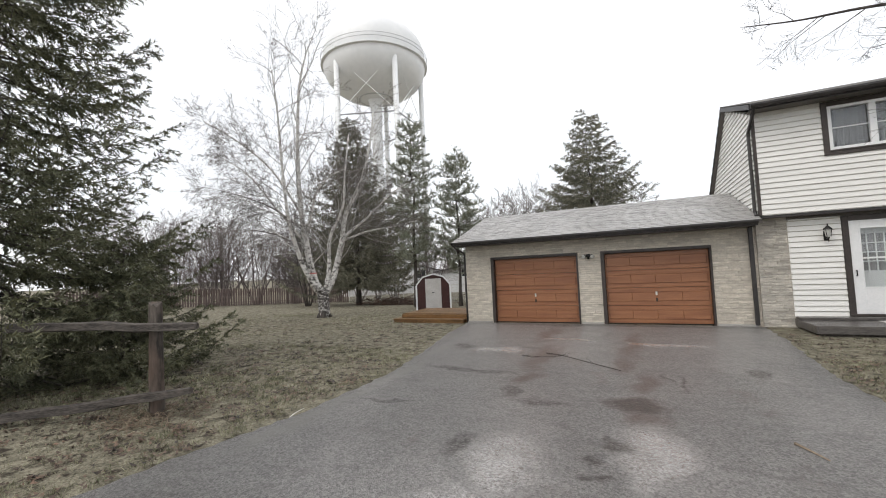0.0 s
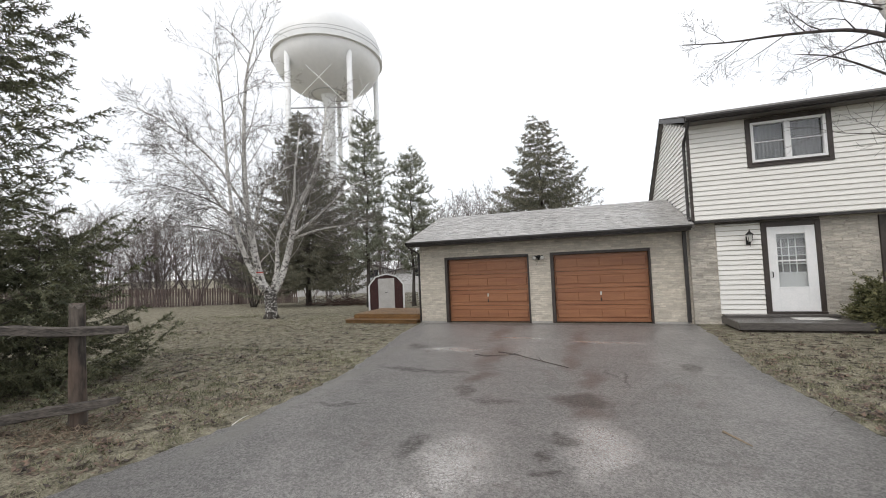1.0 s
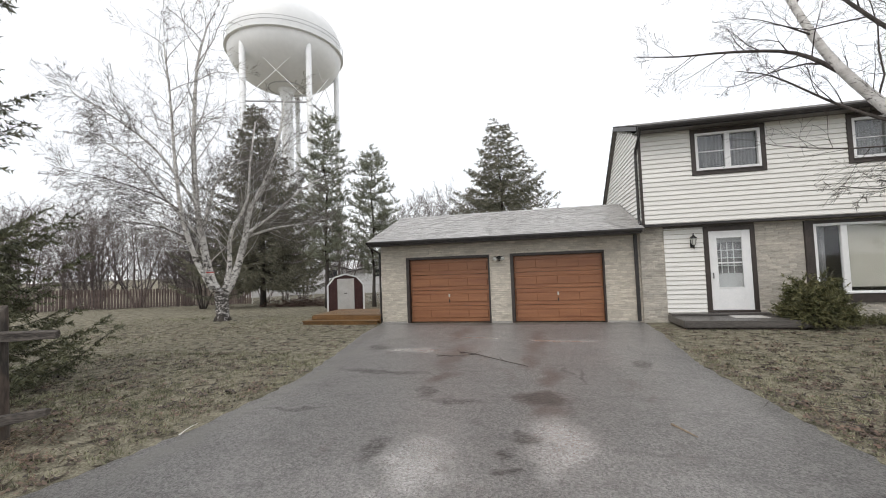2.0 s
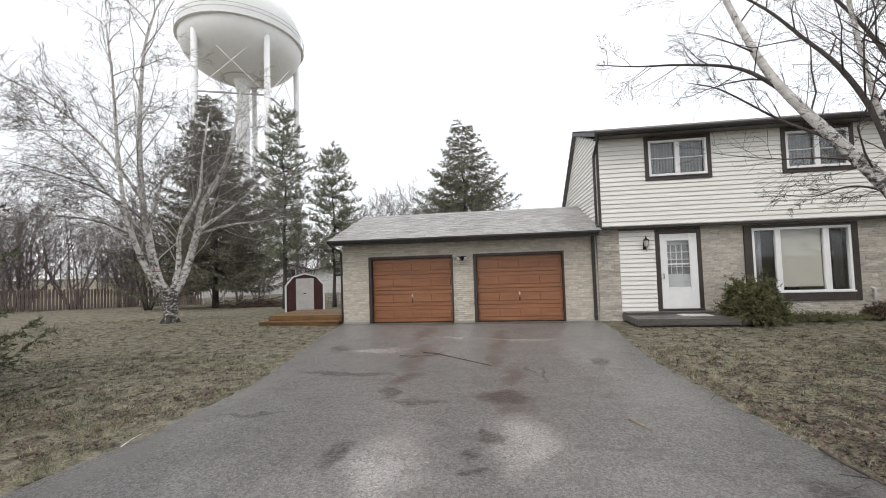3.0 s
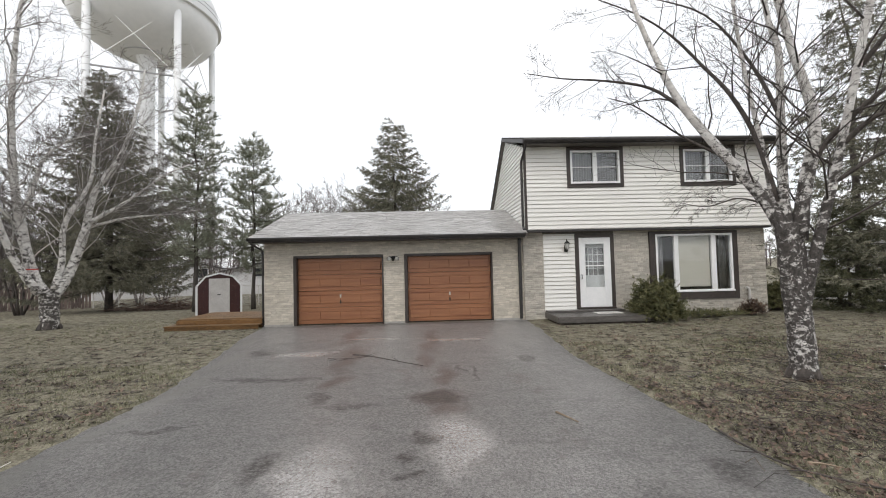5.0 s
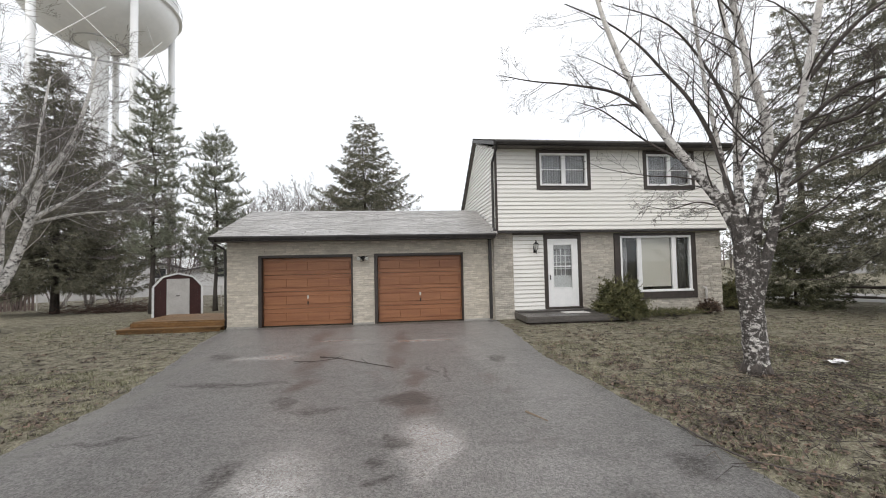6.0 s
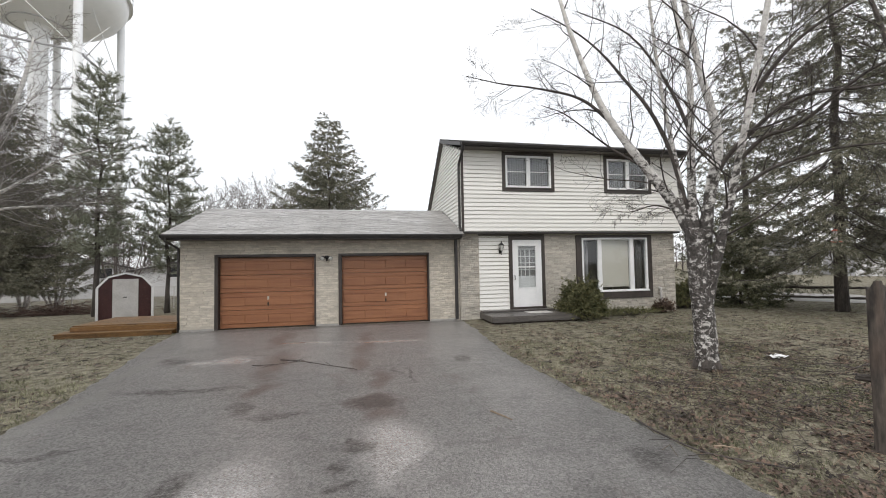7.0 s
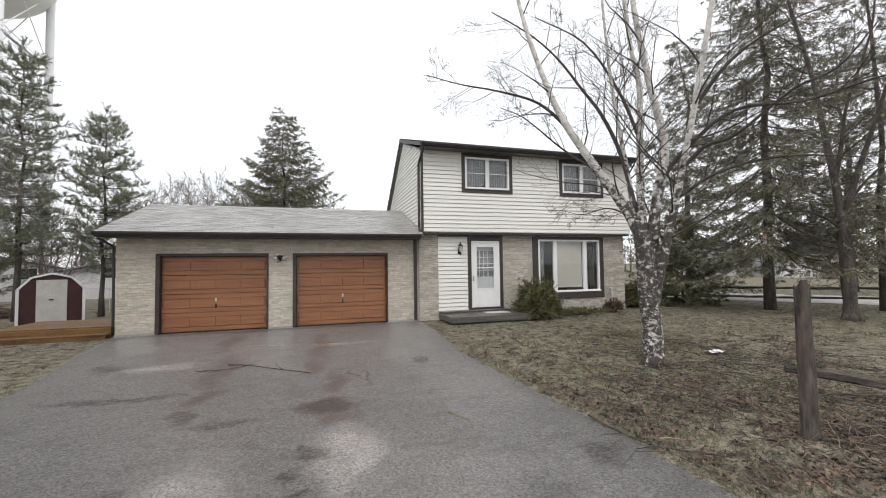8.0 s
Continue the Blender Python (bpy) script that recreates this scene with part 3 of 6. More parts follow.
def siding(parent, x0, x1, z0, z1, y, holes, step=0.136):
    """Lapped boards, each thicker at its lower edge, cut round the openings."""
    z = z0
    while z < z1 - 0.02:
        h = min(step, z1 - z)
        for a, b in cut(x0, x1, [(hx0, hx1) for hx0, hx1, hz0, hz1 in holes if hz0 < z + h * 0.5 < hz1]):
            bm = prism([(y, z + 0.016), (y - 0.036, z + 0.016), (y - 0.036, z + 0.024), (y - 0.012, z + h), (y, z + h)], "x", a, b)
            part("siding_board", bm, M_SIDING, parent)
        z += step


def side_siding(parent, x, z0, z1, outline, sign, step=0.136):
    """The same on a gable end; outline gives the stretch in y for a height."""
    z = z0
    while z < z1 - 0.02:
        h = min(step, z1 - z)
        a, b = outline(z + h * 0.5)
        if b - a > 0.05:
            bm = prism([(x, z + 0.016), (x + sign * 0.036, z + 0.016), (x + sign * 0.036, z + 0.024), (x + sign * 0.012, z + h), (x, z + h)], "y", a, b)
            part("siding_board", bm, M_SIDING, parent)
        z += step


def shingled(parent, x0, x1, ya, za, yb, zb, seed, name="shingles"):
    """Tabs in overlapping courses up a slope from (ya, za) at the eave to (yb, zb) at the ridge."""
    rng = random.Random(seed)
    run = math.hypot(yb - ya, zb - za)
    uy, uz = (yb - ya) / run, (zb - za) / run
    ny, nz = -uz, uy
    if nz < 0:
        ny, nz = -ny, -nz
    verts, faces = [], []
    d, row = 0.0, 0
    while d < run - 0.03:
        e = min(d + 0.20, run)
        x = x0 - (0.15 if row % 2 else 0) - rng.uniform(0, 0.05)
        while x < x1:
            s, t = max(x, x0), min(x + 0.305, x1)
            x += 0.31
            if t - s < 0.02:
                continue
            lift, k = rng.uniform(0.012, 0.02), len(verts)
            for dd, hh in ((d, 0.004), (d, lift), (e, 0.005)):
                for xx in (s + 0.003, t - 0.003):
                    verts.append((xx, ya + uy * dd + ny * hh, za + uz * dd + nz * hh))
            faces += [(k, k + 1, k + 3, k + 2), (k + 2, k + 3, k + 5, k + 4)]
        d += 0.145
        row += 1
    tagged(raw(name, verts, faces, M_SHINGLE, parent, "grey asphalt shingle tabs"), kind="stuff")


def garage_door(x0, x1, z0, z1, label):
    """Four hinged sections of four raised panels, a handle and a lock."""
    door = thing("garage_door", (x0 + x1) / 2, 0.1, z0, label, "garage door", "garage doors")
    y = 0.13
    h = (z1 - z0) / 4
    for i in range(4):
        a, b = z0 + i * h + 0.006, z0 + (i + 1) * h - 0.006
        bm = box(x0, x1, y + 0.012, y + 0.055, a, b, 0.004)
        box(x0, x1, y, y + 0.012, b - 0.12, b, 0.003, bm)
        box(x0, x1, y, y + 0.012, a, a + 0.12, 0.003, bm)
        sec = part("section", bm, M_GARAGE, door)
        w = (x1 - x0 - 0.10) / 4
        for k in range(4):
            px0, px1 = x0 + 0.05 + k * w + 0.012, x0 + 0.05 + (k + 1) * w - 0.012
            pz0, pz1 = a + 0.13, b - 0.13
            bm = box(px0 - 0.0115, px1 + 0.0115, y - 0.018, y + 0.014, pz0, pz1, 0.009)
            part("panel", bm, M_GARAGE, sec)
    cx = (x0 + x1) / 2
    hz = z0 + h * 1.45
    bm = box(cx - 0.03, cx + 0.03, y - 0.02, y, hz + 0.06, hz + 0.17, 0.006)
    part("lock_plate", bm, M_CHROME, door, "pale metal lock plate")
    bm = box(cx - 0.02, cx + 0.02, y - 0.035, y, hz - 0.12, hz - 0.02, 0.006)
    part("handle", bm, M_BLACK, door, "dark pull handle")
    bm = box(x0, x1, y - 0.006, y + 0.05, z0 - 0.02, z0, 0)
    part("bottom_seal", bm, M_BLACK, door, "black rubber seal")
    return door


def build_garage():
    g = thing("garage", 3.2, 2.6, 0, "attached double garage of rough cream brick with a grey shingle roof", "garage")
    holes = [(a + 0.03, b - 0.03, -0.1, 2.2) for a, b in DOOR_HOLES]
    wall_with_holes("wall", GARAGE_X0, GARAGE_X1, -0.1, 2.74, 0.0, 0.2, holes, M_MORTAR, g)
    part("wall", box(GARAGE_X0, GARAGE_X0 + 0.2, 0.2, 5.6, -0.6, 2.74), M_MORTAR, g)
    part("wall", box(GARAGE_X0 + 0.2, GARAGE_X1, 5.4, 5.6, -0.6, 2.74), M_MORTAR, g)
    part("gable_wall", prism([(0.0, 2.74), (2.9, 3.86), (5.6, 2.74)], "x", GARAGE_X0, GARAGE_X0 + 0.2), M_SIDING, g)
    part("floor_slab", box(GARAGE_X0 + 0.2, GARAGE_X1, 0.2, 5.4, -0.1, 0.01), M_CONCRETE, g)
    part("foundation", box(GARAGE_X0 - 0.01, -0.02, -0.03, 0.0, -0.1, 0.06, 0.005), M_CONCRETE, g)
    part("foundation", box(2.90, 3.54, -0.03, 0.0, -0.1, 0.06, 0.005), M_CONCRETE, g)
    part("foundation", box(6.46, GARAGE_X1 - 0.1, -0.03, 0.0, -0.1, 0.06, 0.005), M_CONCRETE, g)
    # roof slabs
    x0, x1 = -1.14, 7.5
    ye, ze, yr, zr, yb = -0.62, 2.80, 2.9, 4.0, 6.4
    part("roof", prism([(ye, ze - 0.02), (yr, zr - 0.02), (yb, ze - 0.02), (yb, ze - 0.1), (yr, zr - 0.1), (ye, ze - 0.1)], "x", x0, x1), M_SOFFIT, g)
    shingled(g, x0 - 0.03, 7.49, ye - 0.03, ze - 0.005, yr, zr, 11)
    shingled(g, x0 - 0.03, 7.49, yb + 0.03, ze - 0.005, yr, zr, 12)
    part("ridge_cap", prism([(yr - 0.13, zr - 0.03), (yr, zr + 0.025), (yr + 0.13, zr - 0.03), (yr, zr)], "x", x0 - 0.03, 7.46), M_SHINGLE, g)
    part("soffit", box(x0, x1 - 0.1, ye + 0.02, 0.0, 2.665, 2.685), M_SOFFIT, g)
    part("fascia", box(x0 - 0.02, x1 - 0.1, ye - 0.015, ye + 0.02, 2.655, 2.80, 0.004), M_FASCIA, g)
    part("rake_board", prism([(ye, ze - 0.13), (yr, zr - 0.13), (yr, zr - 0.01), (ye, ze - 0.01)], "x", x0 - 0.03, x0), M_FASCIA, g)
    # gutter along the eave and its spouts
    bm = prism([(ye - 0.015, 2.79), (ye - 0.12, 2.80), (ye - 0.12, 2.76), (ye - 0.09, 2.70), (ye - 0.015, 2.70)], "x", x0 - 0.03, 7.40)
    part("gutter", bm, M_FASCIA, g, "dark brown metal gutter")
    bm = tube([(-1.05, ye - 0.07, 2.72), (-1.05, ye - 0.05, 2.62), (-1.0, -0.12, 2.48), (-1.0, 0.05, 2.42), (-1.0, 0.07, 0.1)], [0.035] * 5, 6)
    part("downspout", bm, M_FASCIA, g)
    bm = box(7.29, 7.385, -0.10, -0.02, 0.05, 2.66, 0.008)
    part("downspout", bm, M_FASCIA, g)
    brick_wall(g, GARAGE_X0, GARAGE_X1, 0.0, 2.665, 0.0, [(a, b, -0.1, 2.24) for a, b in DOOR_HOLES], 21)
    for n, (a, b) in enumerate(DOOR_HOLES):
        bm = bmesh.new()
        box(a, a + 0.10, -0.035, 0.15, 0.0, 2.24, 0.005, bm)
        box(b - 0.05, b, -0.035, 0.15, 0.0, 2.24, 0.005, bm)
        box(a + 0.10, b - 0.05, -0.035, 0.15, 2.16, 2.24, 0.005, bm)
        part("door_trim", bm, M_TRIM, g, "dark brown wooden door trim")
        garage_door(a + 0.105, b - 0.055, 0.03, 2.155, "brown panelled overhead garage door, closed and damp")
    # twin flood lamp on the pier
    lamp = thing("flood_lamp", 3.21, -0.03, 2.1, "twin outdoor flood lamp on the garage pier", "outdoor lamp")
    part("mount", box(3.15, 3.27, -0.07, -0.02, 2.08, 2.18, 0.02), M_BLACK, lamp)
    for s in (-1, 1):
        bm = tube([(3.21 + s * 0.04, -0.06, 2.12), (3.21 + s * 0.10, -0.11, 2.13), (3.21 + s * 0.125, -0.20, 2.09)], [0.025, 0.04, 0.07], 10)
        head = part("lamp_head", bm, M_BLACK, lamp)
        part("bulb", tube([(3.21 + s * 0.1255, -0.202, 2.089), (3.21 + s * 0.13, -0.225, 2.08)], [0.066, 0.04], 10), M_LAMPGLASS, head, "pale flood bulb")
    bm = tube([(3.21, -0.06, 2.09), (3.21, -0.1, 2.03)], [0.03, 0.035], 8)
    part("sensor", bm, M_BLACK, lamp)


def sash_window(name, x0, x1, z0, z1, y, label):
    """White slider in a wide dark surround: two sashes with a bar across each."""
    w = thing(name, (x0 + x1) / 2, y, z0, label, "window", "upstairs windows", "structure")
    part("surround", frame_of(x0, x1, z0, z1, 0.115, y - 0.055, y + 0.02), M_TRIM, w, "dark brown painted surround")
    part("window_sill", box(x0 + 0.1, x1 - 0.1, y - 0.075, y - 0.03, z0 + 0.09, z0 + 0.125, 0.005), M_TRIM, w)
    a, b, c, d = x0 + 0.116, x1 - 0.116, z0 + 0.126, z1 - 0.116
    part("window_frame", frame_of(a, b, c, d, 0.07, y - 0.045, y + 0.06), M_WHITE, w)
    m = (a + b) / 2
    part("mullion", box(m - 0.065, m + 0.065, y - 0.04, y + 0.05, c + 0.07, d - 0.07, 0.006), M_WHITE, w)
    for s, e in ((a + 0.07, m - 0.065), (m + 0.065, b - 0.07)):
        zm = c + (d - c) * 0.5
        part("glazing_bar", box(s, e, y - 0.015, y + 0.02, zm - 0.013, zm + 0.013, 0.004), M_WHITE, w)
        pane = part("pane", box(s, e, y + 0.022, y + 0.027, c + 0.07, d - 0.07), M_GLASS, w)
        pane.visible_shadow = False
        # folded curtain behind
        n = 26
        verts = [(s + (e - s) * i / n, y + 0.14 + 0.018 * math.sin(i * 1.9), z) for z in (c, d) for i in range(n + 1)]
        faces = [(i, i + 1, n + 2 + i, n + 1 + i) for i in range(n)]
        part_c = raw("curtain", verts, faces, M_CURTAIN, w, "grey drawn curtain", True)
        mod = part_c.modifiers.new("thick", "SOLIDIFY")
        mod.thickness = 0.004
    return w


def picture_window():
    y = LOW_Y
    x0, x1, z0, z1 = 11.66, 14.66, 0.53, 2.79
    w = thing("window_picture", (x0 + x1) / 2, y, z0, "wide white picture window in a deep dark brown surround", "window", "", "structure")
    bm = bmesh.new()
    box(x0, x0 + 0.21, y - 0.06, y + 0.02, z0, z1, 0.006, bm)
    box(x1 - 0.17, x1, y - 0.06, y + 0.02, z0, z1, 0.006, bm)
    box(x0 + 0.21, x1 - 0.17, y - 0.06, y + 0.02, z1 - 0.09, z1, 0.006, bm)
    box(x0 + 0.21, x1 - 0.17, y - 0.06, y + 0.02, z0, z0 + 0.24, 0.006, bm)
    part("surround", bm, M_TRIM, w, "dark brown painted boards")
    a, b, c, d = 11.871, 14.489, 0.771, 2.699
    part("window_frame", frame_of(a, b, c, d, 0.07, y - 0.05, y + 0.06), M_WHITE, w)
    part("window_sill", box(a - 0.02, b + 0.02, y - 0.085, y - 0.05, c, c + 0.05, 0.006), M_WHITE, w)
    for s, e in ((12.50, 12.65), (13.77, 13.93)):
        part("mullion", box(s, e, y - 0.045, y + 0.05, c + 0.07, d - 0.07, 0.008), M_WHITE, w)
    for s, e in ((a + 0.07, 12.50), (12.65, 13.77), (13.93, b - 0.07)):
        pane = part("pane", box(s, e, y + 0.012, y + 0.018, c + 0.07, d - 0.07), M_GLASS, w)
        pane.visible_shadow = False
    part("blind", box(12.66, 13.76, y + 0.06, y + 0.07, c + 0.17, d - 0.07, 0.002), M_BLIND, w, "beige pulled-down blind")
    n = 20
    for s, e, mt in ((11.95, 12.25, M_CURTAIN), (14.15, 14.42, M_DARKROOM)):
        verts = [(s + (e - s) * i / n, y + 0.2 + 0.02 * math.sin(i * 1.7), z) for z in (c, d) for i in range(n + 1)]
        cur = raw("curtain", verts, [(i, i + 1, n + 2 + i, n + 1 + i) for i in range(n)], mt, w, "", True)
        cur.modifiers.new("thick", "SOLIDIFY").thickness = 0.004


def front_door():
    y = LOW_Y
    x0, x1, z0, z1 = 9.17, 10.47, 0.33, 2.77
    d = thing("door_1", (x0 + x1) / 2, y, z0, "white storm door with a glazed top in a dark brown frame, closed", "door", "", "structure")
    bm = bmesh.new()
    box(x0, x0 + 0.125, y - 0.05, y + 0.1, z0, z1, 0.006, bm)
    box(x1 - 0.115, x1, y - 0.05, y + 0.1, z0, z1, 0.006, bm)
    box(x0 + 0.125, x1 - 0.115, y - 0.05, y + 0.1, z1 - 0.13, z1, 0.006, bm)
    part("door_frame", bm, M_TRIM, d, "dark brown wooden frame")
    a, b, c, e = x0 + 0.128, x1 - 0.118, z0 + 0.03, z1 - 0.134
    ga, gb, gc, ge = 9.50, 10.13, 1.01, 2.43
    bm = bmesh.new()
    box(a, ga, y - 0.03, y + 0.01, c, e, 0.004, bm)
    box(gb, b, y - 0.03, y + 0.01, c, e, 0.004, bm)
    box(ga, gb, y - 0.03, y + 0.01, c, gc, 0.004, bm)
    box(ga, gb, y - 0.03, y + 0.01, ge, e, 0.004, bm)
    leaf = part("door_leaf", bm, M_WHITE, d)
    part("glass_frame", frame_of(ga - 0.03, gb + 0.03, gc - 0.03, ge + 0.03, 0.032, y - 0.04, y - 0.028, None, 0.004), M_WHITE, leaf)
    part("meeting_rail", box(ga, gb, y - 0.032, y - 0.005, 1.69, 1.73, 0.004), M_WHITE, leaf)
    pane = part("pane", box(ga, gb, y - 0.012, y - 0.007, gc, ge), M_GLASS, leaf)
    pane.visible_shadow = False
    # the entry door close behind, with a barred light and a lace curtain
    part("inner_door", box(a, b, y + 0.12, y + 0.16, c, 1.40), M_LACE, d, "pale inner door")
    part("inner_door", box(a, b, y + 0.12, y + 0.16, 2.3, e), M_LACE, d)
    part("inner_pane", box(a, b, y + 0.14, y + 0.15, 1.40, 2.3), M_CURTAIN, d, "dim leaded glass")
    for k in range(1, 4):
        x = ga + (gb - ga) * k / 4
        part("glazing_bar", box(x - 0.012, x + 0.012, y + 0.115, y + 0.14, 1.40, 2.3, 0.003), M_WHITE, d)
    for k in range(1, 4):
        z = 1.40 + 0.9 * k / 4
        part("glazing_bar", box(a, b, y + 0.112, y + 0.14, z - 0.012, z + 0.012, 0.003), M_WHITE, d)
    hb = tube([(a + 0.06, y - 0.03, 1.42), (a + 0.06, y - 0.075, 1.42), (a + 0.06, y - 0.075, 1.28), (a + 0.06, y - 0.03, 1.28)], [0.012] * 4, 6)
    part("door_handle", hb, M_BLACK, leaf, "dark lever handle")
    part("threshold", box(x0, x1, y - 0.09, y + 0.1, z0 - 0.03, z0 + 0.028, 0.006), M_TRIM, d)


def build_house():
    h = thing("house", 11.5, 3.2, 0, "two-storey house with cream siding over a cream brick ground floor", "house")
    doorh = (9.18, 10.46, 0.30, 2.76)
    pich = (11.68, 14.64, 0.55, 2.77)
    wall_with_holes("wall", GARAGE_X1, HOUSE_X1, -0.1, 2.84, LOW_Y, 0.14, [doorh, pich], M_MORTAR, h)
    part("wall", box(GARAGE_X1, GARAGE_X1 + 0.2, 0.14, 6.2, -0.1, 2.84), M_MORTAR, h)
    part("wall", box(HOUSE_X1 - 0.2, HOUSE_X1, 0.14, 6.2, -0.1, 2.84), M_MORTAR, h)
    part("wall", box(GARAGE_X1 + 0.2, HOUSE_X1 - 0.2, 6.0, 6.2, -0.1, 2.84), M_MORTAR, h)
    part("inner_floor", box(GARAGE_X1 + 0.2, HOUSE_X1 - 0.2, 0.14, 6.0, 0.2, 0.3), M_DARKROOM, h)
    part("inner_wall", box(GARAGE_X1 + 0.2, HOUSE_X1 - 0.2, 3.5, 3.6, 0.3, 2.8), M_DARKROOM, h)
    # brick face, leaving the siding beside the door
    sid = (8.11, 9.17, 0.27, 2.84)
    brick_wall(h, GARAGE_X1, HOUSE_X1, 0.0, 2.80, LOW_Y, [(9.17, 10.47, -0.1, 2.77), (11.66, 14.66, 0.53, 2.79), sid], 31, (10.47, 11.66), M_GREYBRICK)
    part("corner_bricks", box(HOUSE_X1 - 0.003, HOUSE_X1 + 0.015, LOW_Y - 0.012, 0.3, 0.0, 2.8, 0.004), M_GREYBRICK, h)
    siding(h, 8.12, 9.165, 0.27, 2.78, LOW_Y, [])
    part("entry_header", box(8.11, 10.47, LOW_Y - 0.02, LOW_Y, 2.775, 2.84, 0.003), M_SOFFIT, h)
    # upper storey
    u0, u1, z0, z1 = 7.53, 15.66, 2.905, 5.70
    w1, w2 = (8.89, 10.76, 4.25, 5.58), (12.65, 14.52, 4.25, 5.58)
    wall_with_holes("upper_wall", u0 + 0.03, u1 - 0.03, 2.87, z1, UP_Y, UP_Y + 0.2, [(a + 0.05, b - 0.05, c + 0.05, d - 0.05) for a, b, c, d in (w1, w2)], M_SIDING, h)
    part("overhang_soffit", box(u0, u1, UP_Y, 0.14, 2.84, 2.87), M_SOFFIT, h)
    part("overhang_fascia", box(u0, u1, UP_Y - 0.012, UP_Y, 2.835, 2.90, 0.003), M_FASCIA, h)
    siding(h, u0 + 0.03, u1 - 0.03, z0, z1, UP_Y, [w1, w2])
    part("corner_trim", box(u0 - 0.035, u0 + 0.03, UP_Y - 0.04, UP_Y + 0.05, z0, z1, 0.004), M_TRIM, h)
    part("corner_trim", box(u1 - 0.03, u1 + 0.035, UP_Y - 0.04, UP_Y + 0.05, z0, z1, 0.004), M_SIDING, h)
    for x, s in ((u0, -1), (u1, 1)):
        pr = [(UP_Y + 0.2, 2.87), (UP_Y + 0.2, 5.66), (2.62, 6.66), (6.2, 4.15), (6.2, 2.87)]
        part("gable_wall", prism(pr, "x", x, x - s * 0.2), M_SIDING, h)

        def outline(z):
            return (UP_Y + 0.05 if z < 5.68 else UP_Y + 0.2 + (z - 5.66) / 0.375, 6.2 if z < 4.15 else 6.2 - (z - 4.15) / 0.701)

        side_siding(h, x, z0, 6.7, outline, s)
    part("upper_floor", box(u0 + 0.2, u1 - 0.2, UP_Y + 0.2, 6.2, 2.88, 2.95), M_DARKROOM, h)
    part("back_wall", box(u0 + 0.2, u1 - 0.2, 6.0, 6.2, 2.95, 4.15), M_SIDING, h)
    # roof: a shallow front slope and a long steeper back slope
    ye, ze, yr, zr, yb, zb = -0.80, 5.74, 2.62, 6.85, 6.7, 3.98
    x0, x1 = 7.40, 15.80
    part("roof", prism([(ye, ze - 0.02), (yr, zr - 0.02), (yb, zb - 0.02), (yb, zb - 0.14), (yr, zr - 0.15), (ye, ze - 0.13)], "x", x0, x1), M_SOFFIT, h)
    shingled(h, x0 - 0.02, x1 + 0.02, ye - 0.03, ze - 0.005, yr, zr, 41)
    shingled(h, x0 - 0.02, x1 + 0.02, yb, zb, yr, zr, 42)
    part("ridge_cap", prism([(yr - 0.13, zr - 0.02), (yr, zr + 0.03), (yr + 0.13, zr - 0.06), (yr, zr)], "x", x0 - 0.02, x1 + 0.02), M_SHINGLE, h)
    part("soffit", box(x0 + 0.02, x1 - 0.02, ye + 0.02, UP_Y, 5.60, 5.62), M_SOFFIT, h)
    part("fascia", box(x0, x1, ye - 0.015, ye + 0.02, 5.58, 5.72, 0.004), M_FASCIA, h)
    part("gutter", prism([(ye - 0.015, 5.70), (ye - 0.12, 5.71), (ye - 0.12, 5.67), (ye - 0.09, 5.61), (ye - 0.015, 5.61)], "x", x0, x1), M_FASCIA, h, "dark metal gutter")
    for x in (x0 - 0.025, x1):
        part("rake_board", prism([(ye, ze - 0.14), (yr, zr - 0.15), (yr, zr - 0.01), (ye, ze - 0.01)], "x", x, x + 0.025), M_FASCIA, h)
        part("rake_board", prism([(yr, zr - 0.15), (yb, zb - 0.15), (yb, zb - 0.01), (yr, zr - 0.01)], "x", x, x + 0.025), M_FASCIA, h)
    bm = tube([(7.47, ye - 0.07, 5.64), (7.47, ye + 0.06, 5.50), (7.46, UP_Y + 0.16, 5.18), (7.46, UP_Y + 0.20, 5.05), (7.46, UP_Y + 0.20, 3.05), (7.44, UP_Y - 0.02, 2.92)], [0.04] * 6, 6)
    part("downspout", bm, M_FASCIA, h, "dark metal downspout")
    sash_window("window_1", *w1, UP_Y, "white two-sash upstairs window with drawn grey curtains")
    sash_window("window_2", *w2, UP_Y, "white two-sash upstairs window with drawn grey curtains")
    picture_window()
    front_door()


build_garage()
build_house()


# ---- trees ----
FINE = {"r": 0.002}


def grow(rng, p, d, length, r, level, out, spec):
    """One branch and all that springs from it. spec: per level the count of side branches, their angle, relative length, wiggle and lift."""
    count, angle, rel, wiggle, lift = spec[level]
    segs = max(3, min(9, int(length / (0.35 if level else 0.6))))
    p, d = Vector(p), Vector(d).normalized()
    pts, rad = [p.copy()], [r]
    for i in range(segs):
        d = (d + Vector((rng.gauss(0, wiggle), rng.gauss(0, wiggle), rng.gauss(0, wiggle) + lift))).normalized()
        p = p + d * (length / segs)
        pts.append(p.copy())
        rad.append(max(r * (1 - 0.85 * (i + 1) / segs), FINE["r"]))
    out.setdefault(level, []).append((pts, rad))
    spring(rng, pts, rad, length, level, out, spec)


